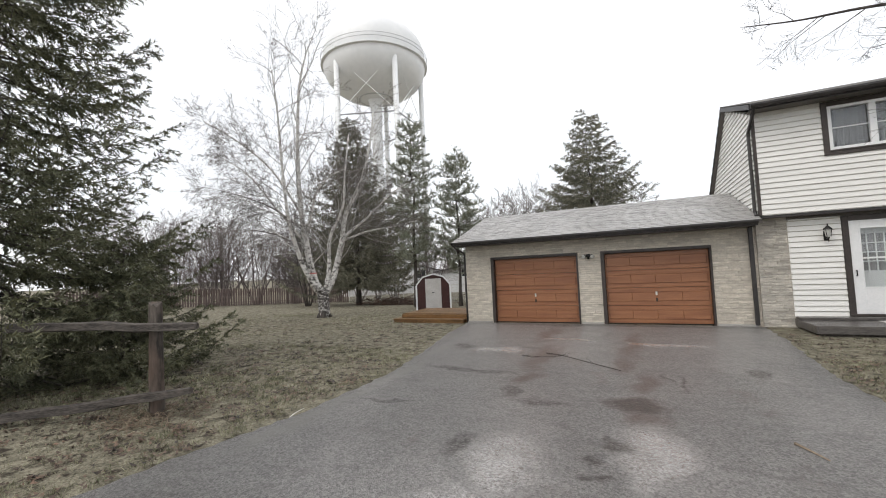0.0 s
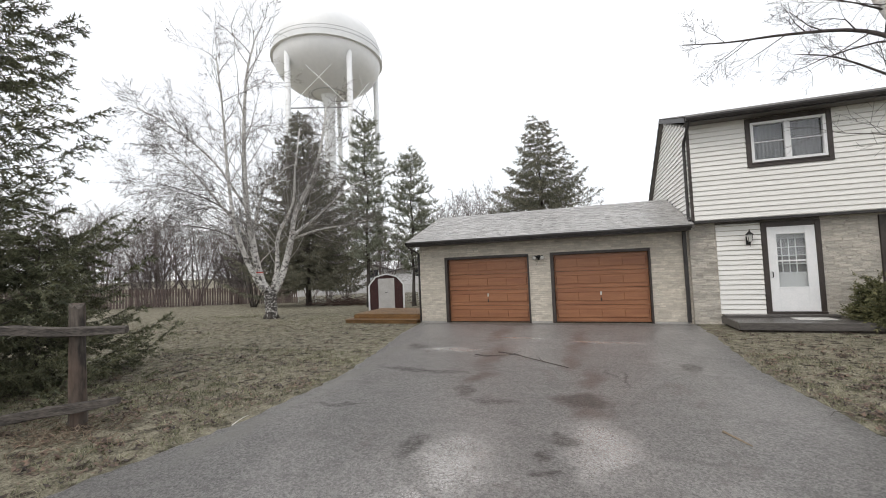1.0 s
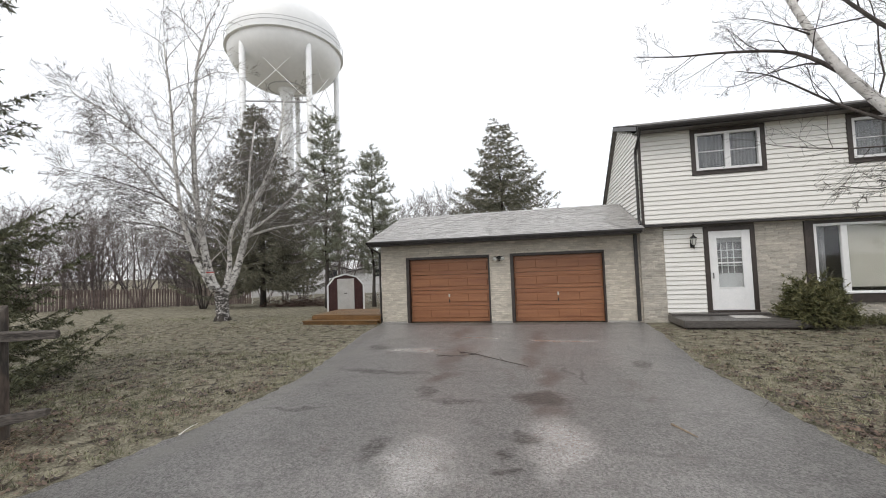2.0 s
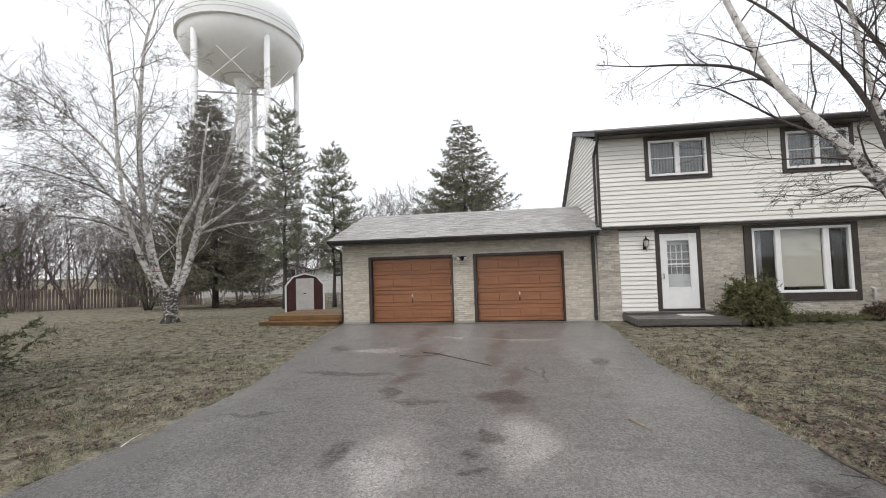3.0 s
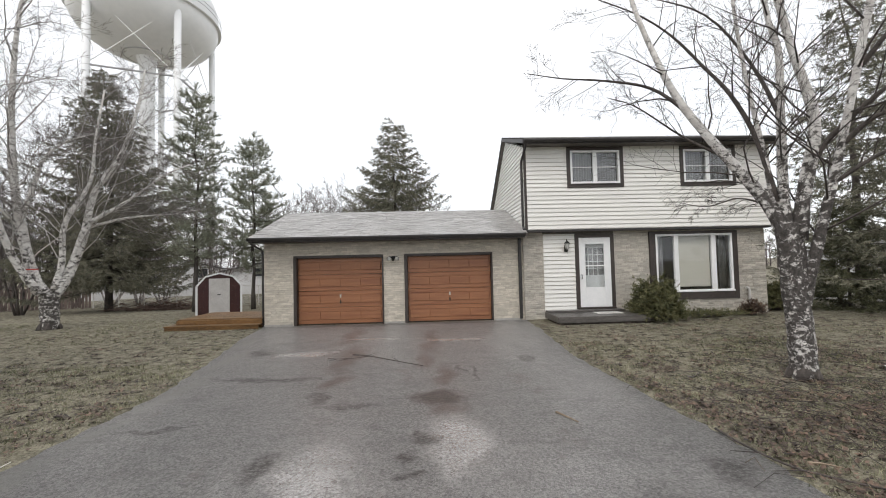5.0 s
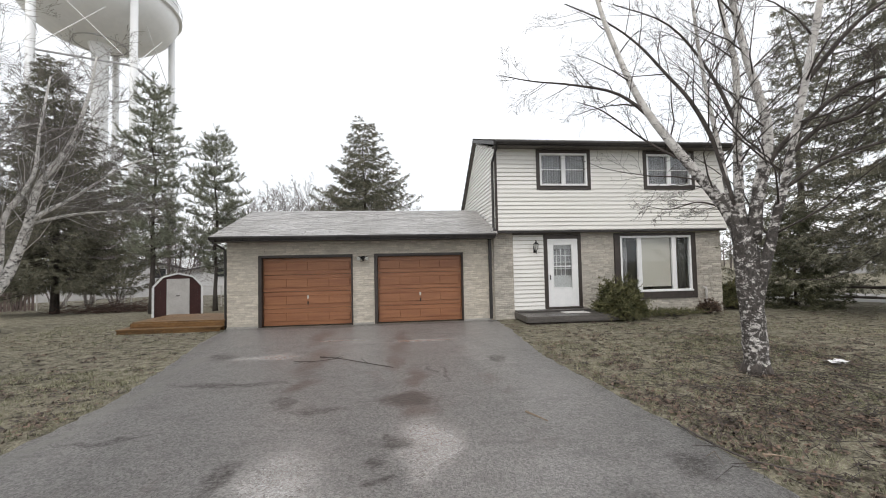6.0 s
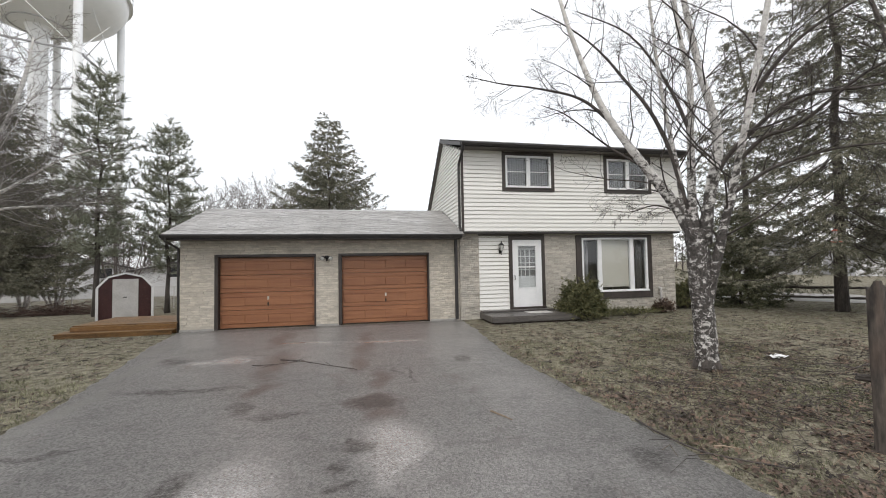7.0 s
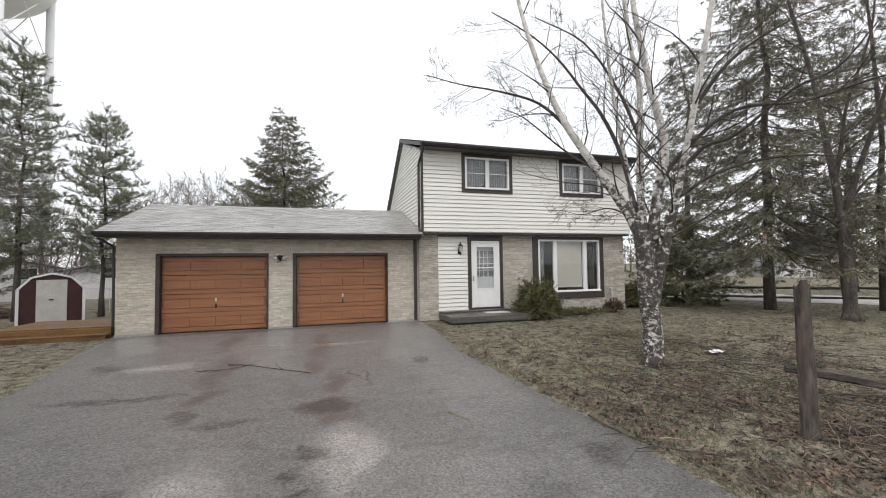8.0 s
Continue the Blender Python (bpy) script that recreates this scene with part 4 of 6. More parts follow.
def spring(rng, pts, rad, length, level, out, spec, start=0.2):
    if level + 1 >= len(spec):
        return
    count, angle, rel, _, _ = spec[level]
    for k in range(count):
        f = start + (1 - start) * (k + rng.random()) / count
        i = min(int(f * (len(pts) - 1)), len(pts) - 2)
        u = f * (len(pts) - 1) - i
        q = pts[i].lerp(pts[i + 1], u)
        axis = (pts[i + 1] - pts[i]).normalized()
        side = axis.orthogonal().normalized()
        side.rotate(Matrix.Rotation(rng.uniform(0, 2 * math.pi), 3, axis))
        a = radians(rng.gauss(angle, 9))
        nd = axis * math.cos(a) + side * math.sin(a)
        grow(rng, q, nd, length * rel * (1.15 - 0.6 * f) * rng.uniform(0.7, 1.25), min(rad[i] * 0.45, (0.005 + length * 0.0016) if level == 0 else 0.0015 + length * 0.003), level + 1, out, spec)


def smooth_line(points, steps=4):
    """A Catmull-Rom curve through the points."""
    p = [Vector(q) for q in points]
    p = [p[0] * 2 - p[1]] + p + [p[-1] * 2 - p[-2]]
    out = []
    for i in range(1, len(p) - 2):
        for k in range(steps):
            t = k / steps
            out.append(0.5 * ((2 * p[i]) + (p[i + 1] - p[i - 1]) * t + (2 * p[i - 1] - 5 * p[i] + 4 * p[i + 1] - p[i + 2]) * t * t + (3 * p[i] - p[i - 1] - 3 * p[i + 1] + p[i + 2]) * t ** 3))
    return out + [p[-2]]


def limb(points, r0, r1):
    pts = smooth_line(points)
    n = len(pts) - 1
    return pts, [r0 + (r1 - r0) * (i / n) ** 0.8 for i in range(n + 1)]


def lines_mesh(name, sets, sides, material, parent, label="", wobble=0.0, seed=1):
    v, f = tube_arrays([s[0] for s in sets], [s[1] for s in sets], sides, wobble, random.Random(seed))
    return raw(name, v, f, material, parent, label, True)


def limbed_tree(name, x, y, label, trunk, limbs, darks, seed, spec, barks, group):
    """A bare tree with given stems, side branches and fine twigs. Places are from the foot of the trunk. barks: of trunk, limbs, branches, branchlets, twigs."""
    trunk_bark, limb_bark, branch_bark, small_bark, twig_bark = barks
    rng = random.Random(seed)
    z0 = ground_z(x, y)
    tree = thing(name, x, y, z0, label, "tree", group)
    foot = Vector((x, y, 0))

    def world(lst):
        return [foot + Vector(p) for p in lst]

    stem = limb(world(trunk[0]), trunk[1], trunk[2])
    lines_mesh("trunk", [stem], 18, trunk_bark, tree, "rough bark with dark patches", 0.10, seed)
    # root flare
    roots = [([foot + Vector((0, 0, 0.28 + z0)), foot + Vector((math.cos(a) * trunk[1] * 0.95, math.sin(a) * trunk[1] * 0.95, 0.05 + z0)), foot + Vector((math.cos(a) * trunk[1] * 1.3, math.sin(a) * trunk[1] * 1.3, -0.06 + z0))], [trunk[1] * 0.75, trunk[1] * 0.45, trunk[1] * 0.2]) for a in (0.3, 1.5, 2.6, 3.9, 5.2)]
    for r in roots:
        lines_mesh("root", [r], 7, M_BARK, tree)
    out = {}
    for pts, r0, r1 in limbs:
        pr = limb(world(pts), r0, r1)
        lines_mesh("limb", [pr], 10, limb_bark, tree, "", 0.08, seed)
        spring(rng, pr[0], pr[1], sum((b - a).length for a, b in zip(pr[0], pr[0][1:])), 0, out, spec)
    for pts, r0, r1 in darks:
        pr = limb(world(pts), r0, r1)
        lines_mesh("branch", [pr], 8, branch_bark, tree, "", 0.05, seed)
        spring(rng, pr[0], pr[1], sum((b - a).length for a, b in zip(pr[0], pr[0][1:])), 0, out, spec, 0.1)
    if out.get(1):
        tagged(lines_mesh("branch_crown", out[1], 5, small_bark, tree, "thin bare side branches"), kind="stuff")
    fine = [s for k, v in out.items() if k > 1 for s in v]
    tagged(lines_mesh("twig_crown", fine, 3, twig_bark, tree, "fine bare twigs"), kind="stuff")
    return tree


def build_birches():
    spec = [(11, 46, 0.34, 0.12, 0.02), (8, 42, 0.45, 0.15, 0.02), (6, 38, 0.5, 0.18, 0.0), (0, 0, 0, 0.18, 0.0)]
    limbed_tree("birch_tree", 9.95, -7.22, "large white birch with many bare stems standing in the front lawn",
          ([(0, 0, -0.15), (0.0, 0, 0.3), (-0.02, 0.02, 1.1), (-0.04, 0.04, 1.8), (-0.06, 0.06, 2.35)], 0.165, 0.165),
          [([(-0.08, 0.08, 2.2), (-0.24, 0.22, 2.72), (-0.58, 0.5, 3.46), (-1.11, 0.87, 4.56), (-1.44, 1.08, 5.58), (-1.71, 1.23, 6.62), (-1.95, 1.4, 8.0)], 0.115, 0.03),
           ([(-0.12, 0.1, 2.4), (-0.18, 0.16, 2.83), (-0.25, 0.23, 3.64), (-0.37, 0.33, 4.77), (-0.46, 0.40, 6.03), (-0.5, 0.5, 7.8)], 0.06, 0.02),
           ([(-0.05, 0.05, 2.2), (-0.08, 0.08, 2.9), (-0.07, 0.06, 4.02), (-0.06, 0.05, 5.07), (-0.15, 0.14, 5.84), (-0.3, 0.2, 7.8)], 0.088, 0.03),
           ([(0.03, -0.02, 2.1), (0.10, -0.09, 2.86), (0.21, -0.2, 3.75), (0.15, -0.14, 4.44), (0.04, -0.04, 5.19), (-0.1, 0.1, 6.7), (-0.1, 0.2, 8.2)], 0.11, 0.035),
           ([(0.02, -0.02, 1.0), (0.12, -0.12, 1.7), (0.24, -0.23, 2.42), (0.34, -0.35, 3.12), (0.50, -0.54, 4.36), (0.72, -0.80, 6.22), (0.9, -1.0, 8.2)], 0.092, 0.035)],
          [([(-1.0, 0.8, 4.35), (-1.5, 1.1, 4.95), (-2.19, 1.47, 5.27), (-2.9, 1.75, 5.45), (-3.54, 1.95, 5.65)], 0.036, 0.007),
           ([(-0.15, 0.12, 2.7), (-0.30, 0.27, 3.75), (-0.55, 0.45, 4.55), (-0.83, 0.68, 5.15), (-1.2, 0.9, 5.8), (-1.64, 1.19, 6.38), (-2.3, 1.5, 6.9)], 0.046, 0.01),
           ([(-0.60, 0.52, 3.5), (-1.1, 0.9, 4.0), (-1.7, 1.3, 4.7), (-2.1, 1.6, 5.0)], 0.028, 0.006),
           ([(-0.07, 0.05, 4.0), (-0.3, 0.3, 5.0), (-0.8, 0.6, 6.0), (-1.6, 1.0, 6.6)], 0.036, 0.008),
           ([(0.09, -0.10, 2.7), (0.20, -0.20, 3.3), (0.44, -0.46, 3.79), (0.87, -0.99, 4.27), (1.33, -1.68, 4.19), (1.70, -2.40, 4.29), (2.0, -3.0, 4.3)], 0.045, 0.01),
           ([(0.36, -0.38, 3.4), (0.60, -0.66, 3.75), (0.86, -0.98, 3.86), (1.26, -1.58, 4.40), (1.51, -2.01, 4.57), (1.69, -2.38, 5.05)], 0.04, 0.01),
           ([(0.3, -0.32, 2.9), (0.8, -0.7, 3.3), (1.6, -1.2, 3.5), (2.6, -1.8, 3.4)], 0.035, 0.008),
           ([(0.5, -0.5, 4.4), (1.0, -0.9, 5.2), (1.7, -1.3, 5.7), (2.5, -1.6, 6.0)], 0.04, 0.008),
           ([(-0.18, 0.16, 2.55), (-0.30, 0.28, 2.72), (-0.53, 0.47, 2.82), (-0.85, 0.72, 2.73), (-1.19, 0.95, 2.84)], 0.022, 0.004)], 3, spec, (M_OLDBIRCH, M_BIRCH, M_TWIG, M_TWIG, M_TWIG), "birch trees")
    FINE["r"] = 0.0048
    spec1 = [(22, 44, 0.40, 0.10, 0.02), (11, 42, 0.42, 0.14, 0.0), (6, 40, 0.5, 0.17, -0.03), (0, 0, 0, 0.17, -0.04)]
    limbed_tree("birch_tree", -8.34, 0.89, "white birch with bare spreading stems on the side lawn",
          ([(0, 0, -0.15), (0, 0, 0.3), (-0.02, -0.02, 0.7), (-0.04, -0.04, 1.25)], 0.25, 0.25),
          [([(-0.04, -0.04, 1.0), (-0.32, -0.30, 1.86), (-0.55, -0.52, 3.67), (-0.69, -0.66, 5.73), (-0.70, -0.67, 8.08), (-0.60, -0.57, 10.74), (-0.31, -0.28, 12.6)], 0.20, 0.03),
           ([(-0.1, -0.3, 1.2), (-0.45, -0.8, 2.4), (-0.75, -1.2, 4.2), (-1.0, -1.3, 6.5), (-1.1, -1.4, 9.0), (-1.3, -1.5, 11.2)], 0.13, 0.025),
           ([(0.01, 0.0, 1.0), (0.32, 0.28, 1.82), (0.64, 0.56, 3.37), (0.81, 0.70, 4.69), (1.42, 1.17, 6.29), (1.80, 1.45, 8.20), (2.0, 1.5, 9.6)], 0.19, 0.03),
           ([(0.1, 0.0, 1.3), (0.25, 0.1, 2.2), (0.3, 0.15, 3.6), (0.9, 0.4, 5.0), (1.0, 0.5, 6.6), (1.2, 0.6, 8.4)], 0.12, 0.025),
           ([(0.71, 0.61, 3.63), (1.1, 0.95, 4.05), (1.59, 1.30, 4.54), (2.49, 1.92, 5.60), (3.20, 2.35, 6.13)], 0.085, 0.02),
           ([(0.74, 0.64, 3.50), (1.57, 1.28, 3.87), (2.67, 2.03, 4.10), (3.6, 2.4, 4.3)], 0.06, 0.015),
           ([(-0.52, -0.49, 3.66), (-0.3, -0.3, 4.9), (-0.16, -0.14, 5.74), (0.23, 0.20, 6.41), (0.82, 0.71, 6.88)], 0.085, 0.02),
           ([(-0.65, -0.62, 4.75), (-1.48, -1.50, 6.71), (-2.32, -2.53, 7.86), (-3.05, -3.55, 8.56)], 0.06, 0.015),
           ([(-0.55, -0.52, 3.41), (-1.35, -1.36, 4.94), (-2.07, -2.20, 6.40), (-2.9, -3.0, 7.2)], 0.06, 0.015)],
          [([(-0.6, -0.6, 4.0), (-1.5, -1.5, 5.0), (-2.6, -2.6, 5.6), (-3.6, -3.6, 5.9)], 0.04, 0.01),
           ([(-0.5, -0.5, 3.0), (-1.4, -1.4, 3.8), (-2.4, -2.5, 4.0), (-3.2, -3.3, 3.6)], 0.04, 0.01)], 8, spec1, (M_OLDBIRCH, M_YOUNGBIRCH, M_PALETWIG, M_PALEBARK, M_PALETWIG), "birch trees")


def bare_tree(name, x, y, height, label, seed, stems=3, material=None, spread=0.35, twig=1.0, group="bare trees"):
    """A leafless tree or tall shrub with several stems."""
    rng = random.Random(seed)
    material = material or M_FARBARK
    z0 = ground_z(x, y)
    tree = thing(name, x, y, z0, label, "tree", group)
    out = {}
    spec = [(int(13 * twig), 40, 0.42, 0.07, 0.05), (int(7 * twig), 38, 0.5, 0.11, 0.04), (int(4 * twig), 35, 0.55, 0.13, 0.02), (0, 0, 0, 0.14, 0.02)]
    for k in range(stems):
        a = 2 * math.pi * (k + rng.random() * 0.5) / stems
        lean = spread * rng.uniform(0.4, 1.0) if stems > 1 else 0.04
        grow(rng, (x + 0.12 * math.cos(a) * (stems > 1), y + 0.12 * math.sin(a) * (stems > 1), z0 - 0.1), (math.cos(a) * lean, math.sin(a) * lean, 1), height * rng.uniform(0.8, 1.0), height * (0.009 if stems > 1 else 0.017), 0, out, spec)
    for s in out[0]:
        lines_mesh("trunk", [s], 8, material, tree, "", 0.06, seed)
    tagged(lines_mesh("branch_crown", out[1], 5, material, tree), kind="stuff")
    tagged(lines_mesh("twig_crown", out[2] + out.get(3, []), 3, material, tree, "fine bare twigs"), kind="stuff")
    return tree


def needles(rng, segs, per, length, width, droop, seed):
    """Flat pointed blades set round short twigs; as arrays."""
    r = np.random.RandomState(seed)
    a = np.array([s[0] for s in segs])
    b = np.array([s[1] for s in segs])
    n = len(a) * per
    i = np.repeat(np.arange(len(a)), per)
    f = r.rand(n, 1)
    p = a[i] + (b[i] - a[i]) * f
    ax = b[i] - a[i]
    ax /= np.linalg.norm(ax, axis=1, keepdims=True) + 1e-9
    rnd = r.randn(n, 3)
    rnd -= ax * (rnd * ax).sum(1, keepdims=True)
    rnd /= np.linalg.norm(rnd, axis=1, keepdims=True) + 1e-9
    d = ax * 0.75 + rnd * 0.8
    d[:, 2] -= droop
    d /= np.linalg.norm(d, axis=1, keepdims=True)
    side = np.cross(d, r.randn(n, 3))
    side /= np.linalg.norm(side, axis=1, keepdims=True) + 1e-9
    ln = length * (0.6 + 0.8 * r.rand(n, 1))
    v = np.empty((n, 3, 3))
    v[:, 0] = p - side * width / 2
    v[:, 1] = p + side * width / 2
    v[:, 2] = p + d * ln
    return v.reshape(-1, 3), np.arange(n * 3).reshape(-1, 3)


def mesh_arrays(name, v, f, material, parent, label=""):
    me = bpy.data.meshes.new(name)
    me.vertices.add(len(v))
    me.vertices.foreach_set("co", np.ascontiguousarray(v, dtype=np.float32).ravel())
    k = f.shape[1]
    me.loops.add(f.size)
    me.loops.foreach_set("vertex_index", f.ravel().astype(np.int32))
    me.polygons.add(len(f))
    me.polygons.foreach_set("loop_start", np.arange(0, f.size, k, dtype=np.int32))
    me.update(calc_edges=True)
    me.validate()
    return linked(name, me, material, parent, label)


def conifer(name, x, y, height, radius, label, seed, clear=0.1, whorls=26, per=7, droop=0.25, rise=0.15, step=0.28, twig=0.42, nl=0.12, nw=0.03, nper=14,
            material=None, shape=0.85, trunk=0.0, tufted=False, gap=0.0, bare=0.0):
    """Trunk, whorled boughs with side sprays in flat pads, and needles on the sprays. tufted: needles only towards the ends, as on a pine."""
    rng = random.Random(seed)
    z0 = ground_z(x, y)
    tree = thing(name, x, y, z0, label, "tree", "conifers")
    tr = trunk or height * 0.017
    bend = [(x + rng.uniform(-0.03, 0.03) * height * 0.1 * k, y + rng.uniform(-0.03, 0.03) * height * 0.1 * k, z0 - 0.15 + (height + 0.1) * k / 8) for k in range(9)]
    bend[0], bend[1] = (x, y, z0 - 0.15), (x, y, bend[1][2])
    stem = ([Vector(p) for p in bend], [tr * (1.25 if k == 0 else 1) * (1 - 0.93 * k / 8) for k in range(9)])
    lines_mesh("trunk", [stem], 10, M_BARK, tree, "rough dark bark", 0.08, seed)
    boughs, segs = [], []
    for w in range(whorls):
        f = clear + (1 - clear) * (w + rng.random() * 0.6) / whorls
        zz = z0 + height * f
        kk = min(int(f * 8), 7)
        u = f * 8 - kk
        cx, cy = bend[kk][0] + (bend[kk + 1][0] - bend[kk][0]) * u, bend[kk][1] + (bend[kk + 1][1] - bend[kk][1]) * u
        rr = radius * max(0.03, (1 - (f - clear) / (1 - clear))) ** shape
        if tufted:
            rr = radius * (0.35 + 0.65 * math.sin(math.pi * min(1, 0.25 + (f - clear) / (1 - clear) * 0.75)))
        n = max(3, int(per * (0.55 + 0.45 * rr / radius)))
        a0 = rng.uniform(0, 6.28)
        for k in range(n):
            if rng.random() < gap:
                continue
            a = a0 + 2 * math.pi * k / n + rng.uniform(-0.3, 0.3)
            ln = rr * (rng.uniform(0.35, 1.15) if tufted else rng.uniform(0.62, 1.12))
            zj = zz + height * (1 - clear) / whorls * rng.uniform(-0.8, 0.8) * (3.0 if tufted else 1.0)
            up = rise if not tufted else rng.uniform(0.1, 0.5)
            sag = droop * (0.4 + 0.6 * (1 - f))
            pts = []
            m = 6
            for i in range(m + 1):
                t = i / m
                h = ln * (up * t - sag * math.sin(t * math.pi * 0.62) + (0.14 * t * t * t if not tufted else 0.05 * t))
                wob = rng.uniform(-0.03, 0.03) * ln
                pts.append(Vector((cx + math.cos(a) * ln * t - math.sin(a) * wob, cy + math.sin(a) * ln * t + math.cos(a) * wob, zj + h)))
            boughs.append((pts, [max(tr * 0.15 * (1 - 0.9 * i / m) * (0.4 + 0.6 * ln / radius), 0.004) for i in range(m + 1)]))
            # sprays to both sides of the bough
            s0 = (0.24 if tufted else 0.12 + bare)
            cnt = max(3, int(ln * (1 - s0) / step))
            for i in range(cnt * 2):
                t = s0 + (1 - s0) * (i // 2 + rng.random()) / cnt
                t = min(t, 0.995)
                j = min(int(t * m), m - 1)
                q = pts[j].lerp(pts[j + 1], t * m - j)
                ax = (pts[j + 1] - pts[j]).normalized()
                sd = Vector((-math.sin(a), math.cos(a), 0)) * (1 if i % 2 else -1)
                dirn = (ax * 0.5 + Vector((rng.gauss(0, 0.6), rng.gauss(0, 0.6), rng.uniform(-0.15, 1.0)))).normalized() if tufted else (ax * rng.uniform(0.5, 0.9) + sd * rng.uniform(0.5, 1.0) + Vector((0, 0, rng.uniform(-0.45, 0.05) if not tufted else rng.uniform(-0.1, 0.7)))).normalized()
                sl = twig * rng.uniform(0.6, 1.2) * (1.15 - 0.6 * t) * (1 if not tufted else 0.8)
                e = q + dirn * sl
                segs.append((tuple(q), tuple(e)))
                if not tufted and sl > twig * 0.5:
                    e2 = q.lerp(e, 0.6) + (sd * 0.3 + ax * 0.6 + Vector((0, 0, -0.45))).normalized() * sl * 0.5
                    segs.append((tuple(q.lerp(e, 0.5)), tuple(e2)))
            segs.append((tuple(pts[-2]), tuple(pts[-1] + (pts[-1] - pts[-2]) * 0.15)))
    top = bend[8]
    segs.append(((top[0], top[1], top[2] - height * 0.04), top))
    tagged(lines_mesh("bough_crown", boughs, 5, M_BARK, tree, "thin dark boughs"), kind="stuff")
    v, fa = needles(rng, segs, nper, nl, nw, 0.15 if not tufted else -0.2, seed)
    tagged(mesh_arrays("crown", v, fa, material or M_SPRUCE, tree, "dense needle sprays with gaps"), kind="stuff")
    return tree


def build_conifers():
    conifer("spruce_tree", -6.35, -10.3, 15.5, 4.0, "tall dark spruce with drooping boughs behind the rail fence", 51, clear=0.02, whorls=40, per=11, droop=0.40, rise=0.30, step=0.13, twig=0.6, nl=0.09, nw=0.025, nper=17, material=M_SPRUCE2, shape=0.72, trunk=0.17, gap=0.07)
    conifer("young_spruce", -5.0, -8.7, 2.9, 1.75, "low dark spruce growing beside the tall one", 50, clear=0.03, whorls=15, per=9, droop=0.3, step=0.11, twig=0.36, nl=0.07, nw=0.016, nper=20, material=M_SPRUCE2, shape=0.5, trunk=0.06)
    conifer("spruce_tree", -16.2, 13.6, 15.4, 6.0, "dense brown-green spruce behind the birch", 52, clear=0.13, whorls=40, per=12, step=0.24, twig=0.62, nl=0.17, nw=0.03, nper=14, shape=0.8, trunk=0.2, droop=0.3, gap=0.0)
    conifer("pine_tree", -8.9, 10.3, 12.4, 1.95, "slender pine with open tufted crown", 54, clear=0.22, whorls=66, per=4, step=0.17, twig=0.78, nl=0.15, nw=0.016, nper=40, material=M_PINE, tufted=True, trunk=0.14, gap=0.0)
    conifer("pine_tree", -6.05, 11.2, 10.0, 1.9, "smaller pine with open tufted crown beside the shed", 55, clear=0.22, whorls=56, per=4, step=0.17, twig=0.78, nl=0.15, nw=0.016, nper=40, material=M_PINE, tufted=True, trunk=0.12, gap=0.0)
    conifer("spruce_tree", 2.2, 14.0, 11.9, 5.0, "broad dark spruce rising behind the garage roof", 56, clear=0.1, whorls=34, per=10, droop=0.24, rise=0.2, step=0.22, twig=0.62, nl=0.15, nw=0.03, nper=15, shape=0.66, trunk=0.16)
    conifer("spruce_tree", 20.4, -2.1, 18.0, 5.4, "tall spruce with long drooping boughs beside the house", 57, clear=0.13, whorls=44, per=10, droop=0.45, rise=0.2, step=0.22, twig=0.62, nl=0.13, nw=0.026, nper=14, material=M_SPRUCE, shape=0.95, trunk=0.17, gap=0.2)
    conifer("spruce_tree", 23.5, 4.0, 14.0, 4.4, "dark spruce farther back by the side street", 58, clear=0.08, whorls=30, per=8, droop=0.35, step=0.34, twig=0.65, nl=0.18, nw=0.034, nper=12, shape=0.8, trunk=0.2, gap=0.3)
    conifer("spruce_tree", 23.4, -3.9, 16.0, 4.4, "tall spruce at the edge of the front lawn", 59, clear=0.16, whorls=34, per=8, droop=0.4, rise=0.2, step=0.27, twig=0.62, nl=0.15, nw=0.028, nper=13, material=M_SPRUCE, shape=1.0, trunk=0.12, gap=0.42)
    conifer("spruce_tree", 33.0, 2.0, 15.0, 4.8, "dark spruce across the side street", 64, clear=0.1, whorls=26, per=8, droop=0.35, step=0.45, twig=0.75, nl=0.2, nw=0.04, nper=9, shape=0.8, trunk=0.2, gap=0.5)
    conifer("young_spruce", 18.9, 0.3, 3.6, 1.7, "low young spruce beside the house corner", 60, clear=0.03, whorls=16, per=8, step=0.14, twig=0.34, nl=0.1, nw=0.022, nper=16, material=M_SPRUCE2, shape=0.5, trunk=0.06)


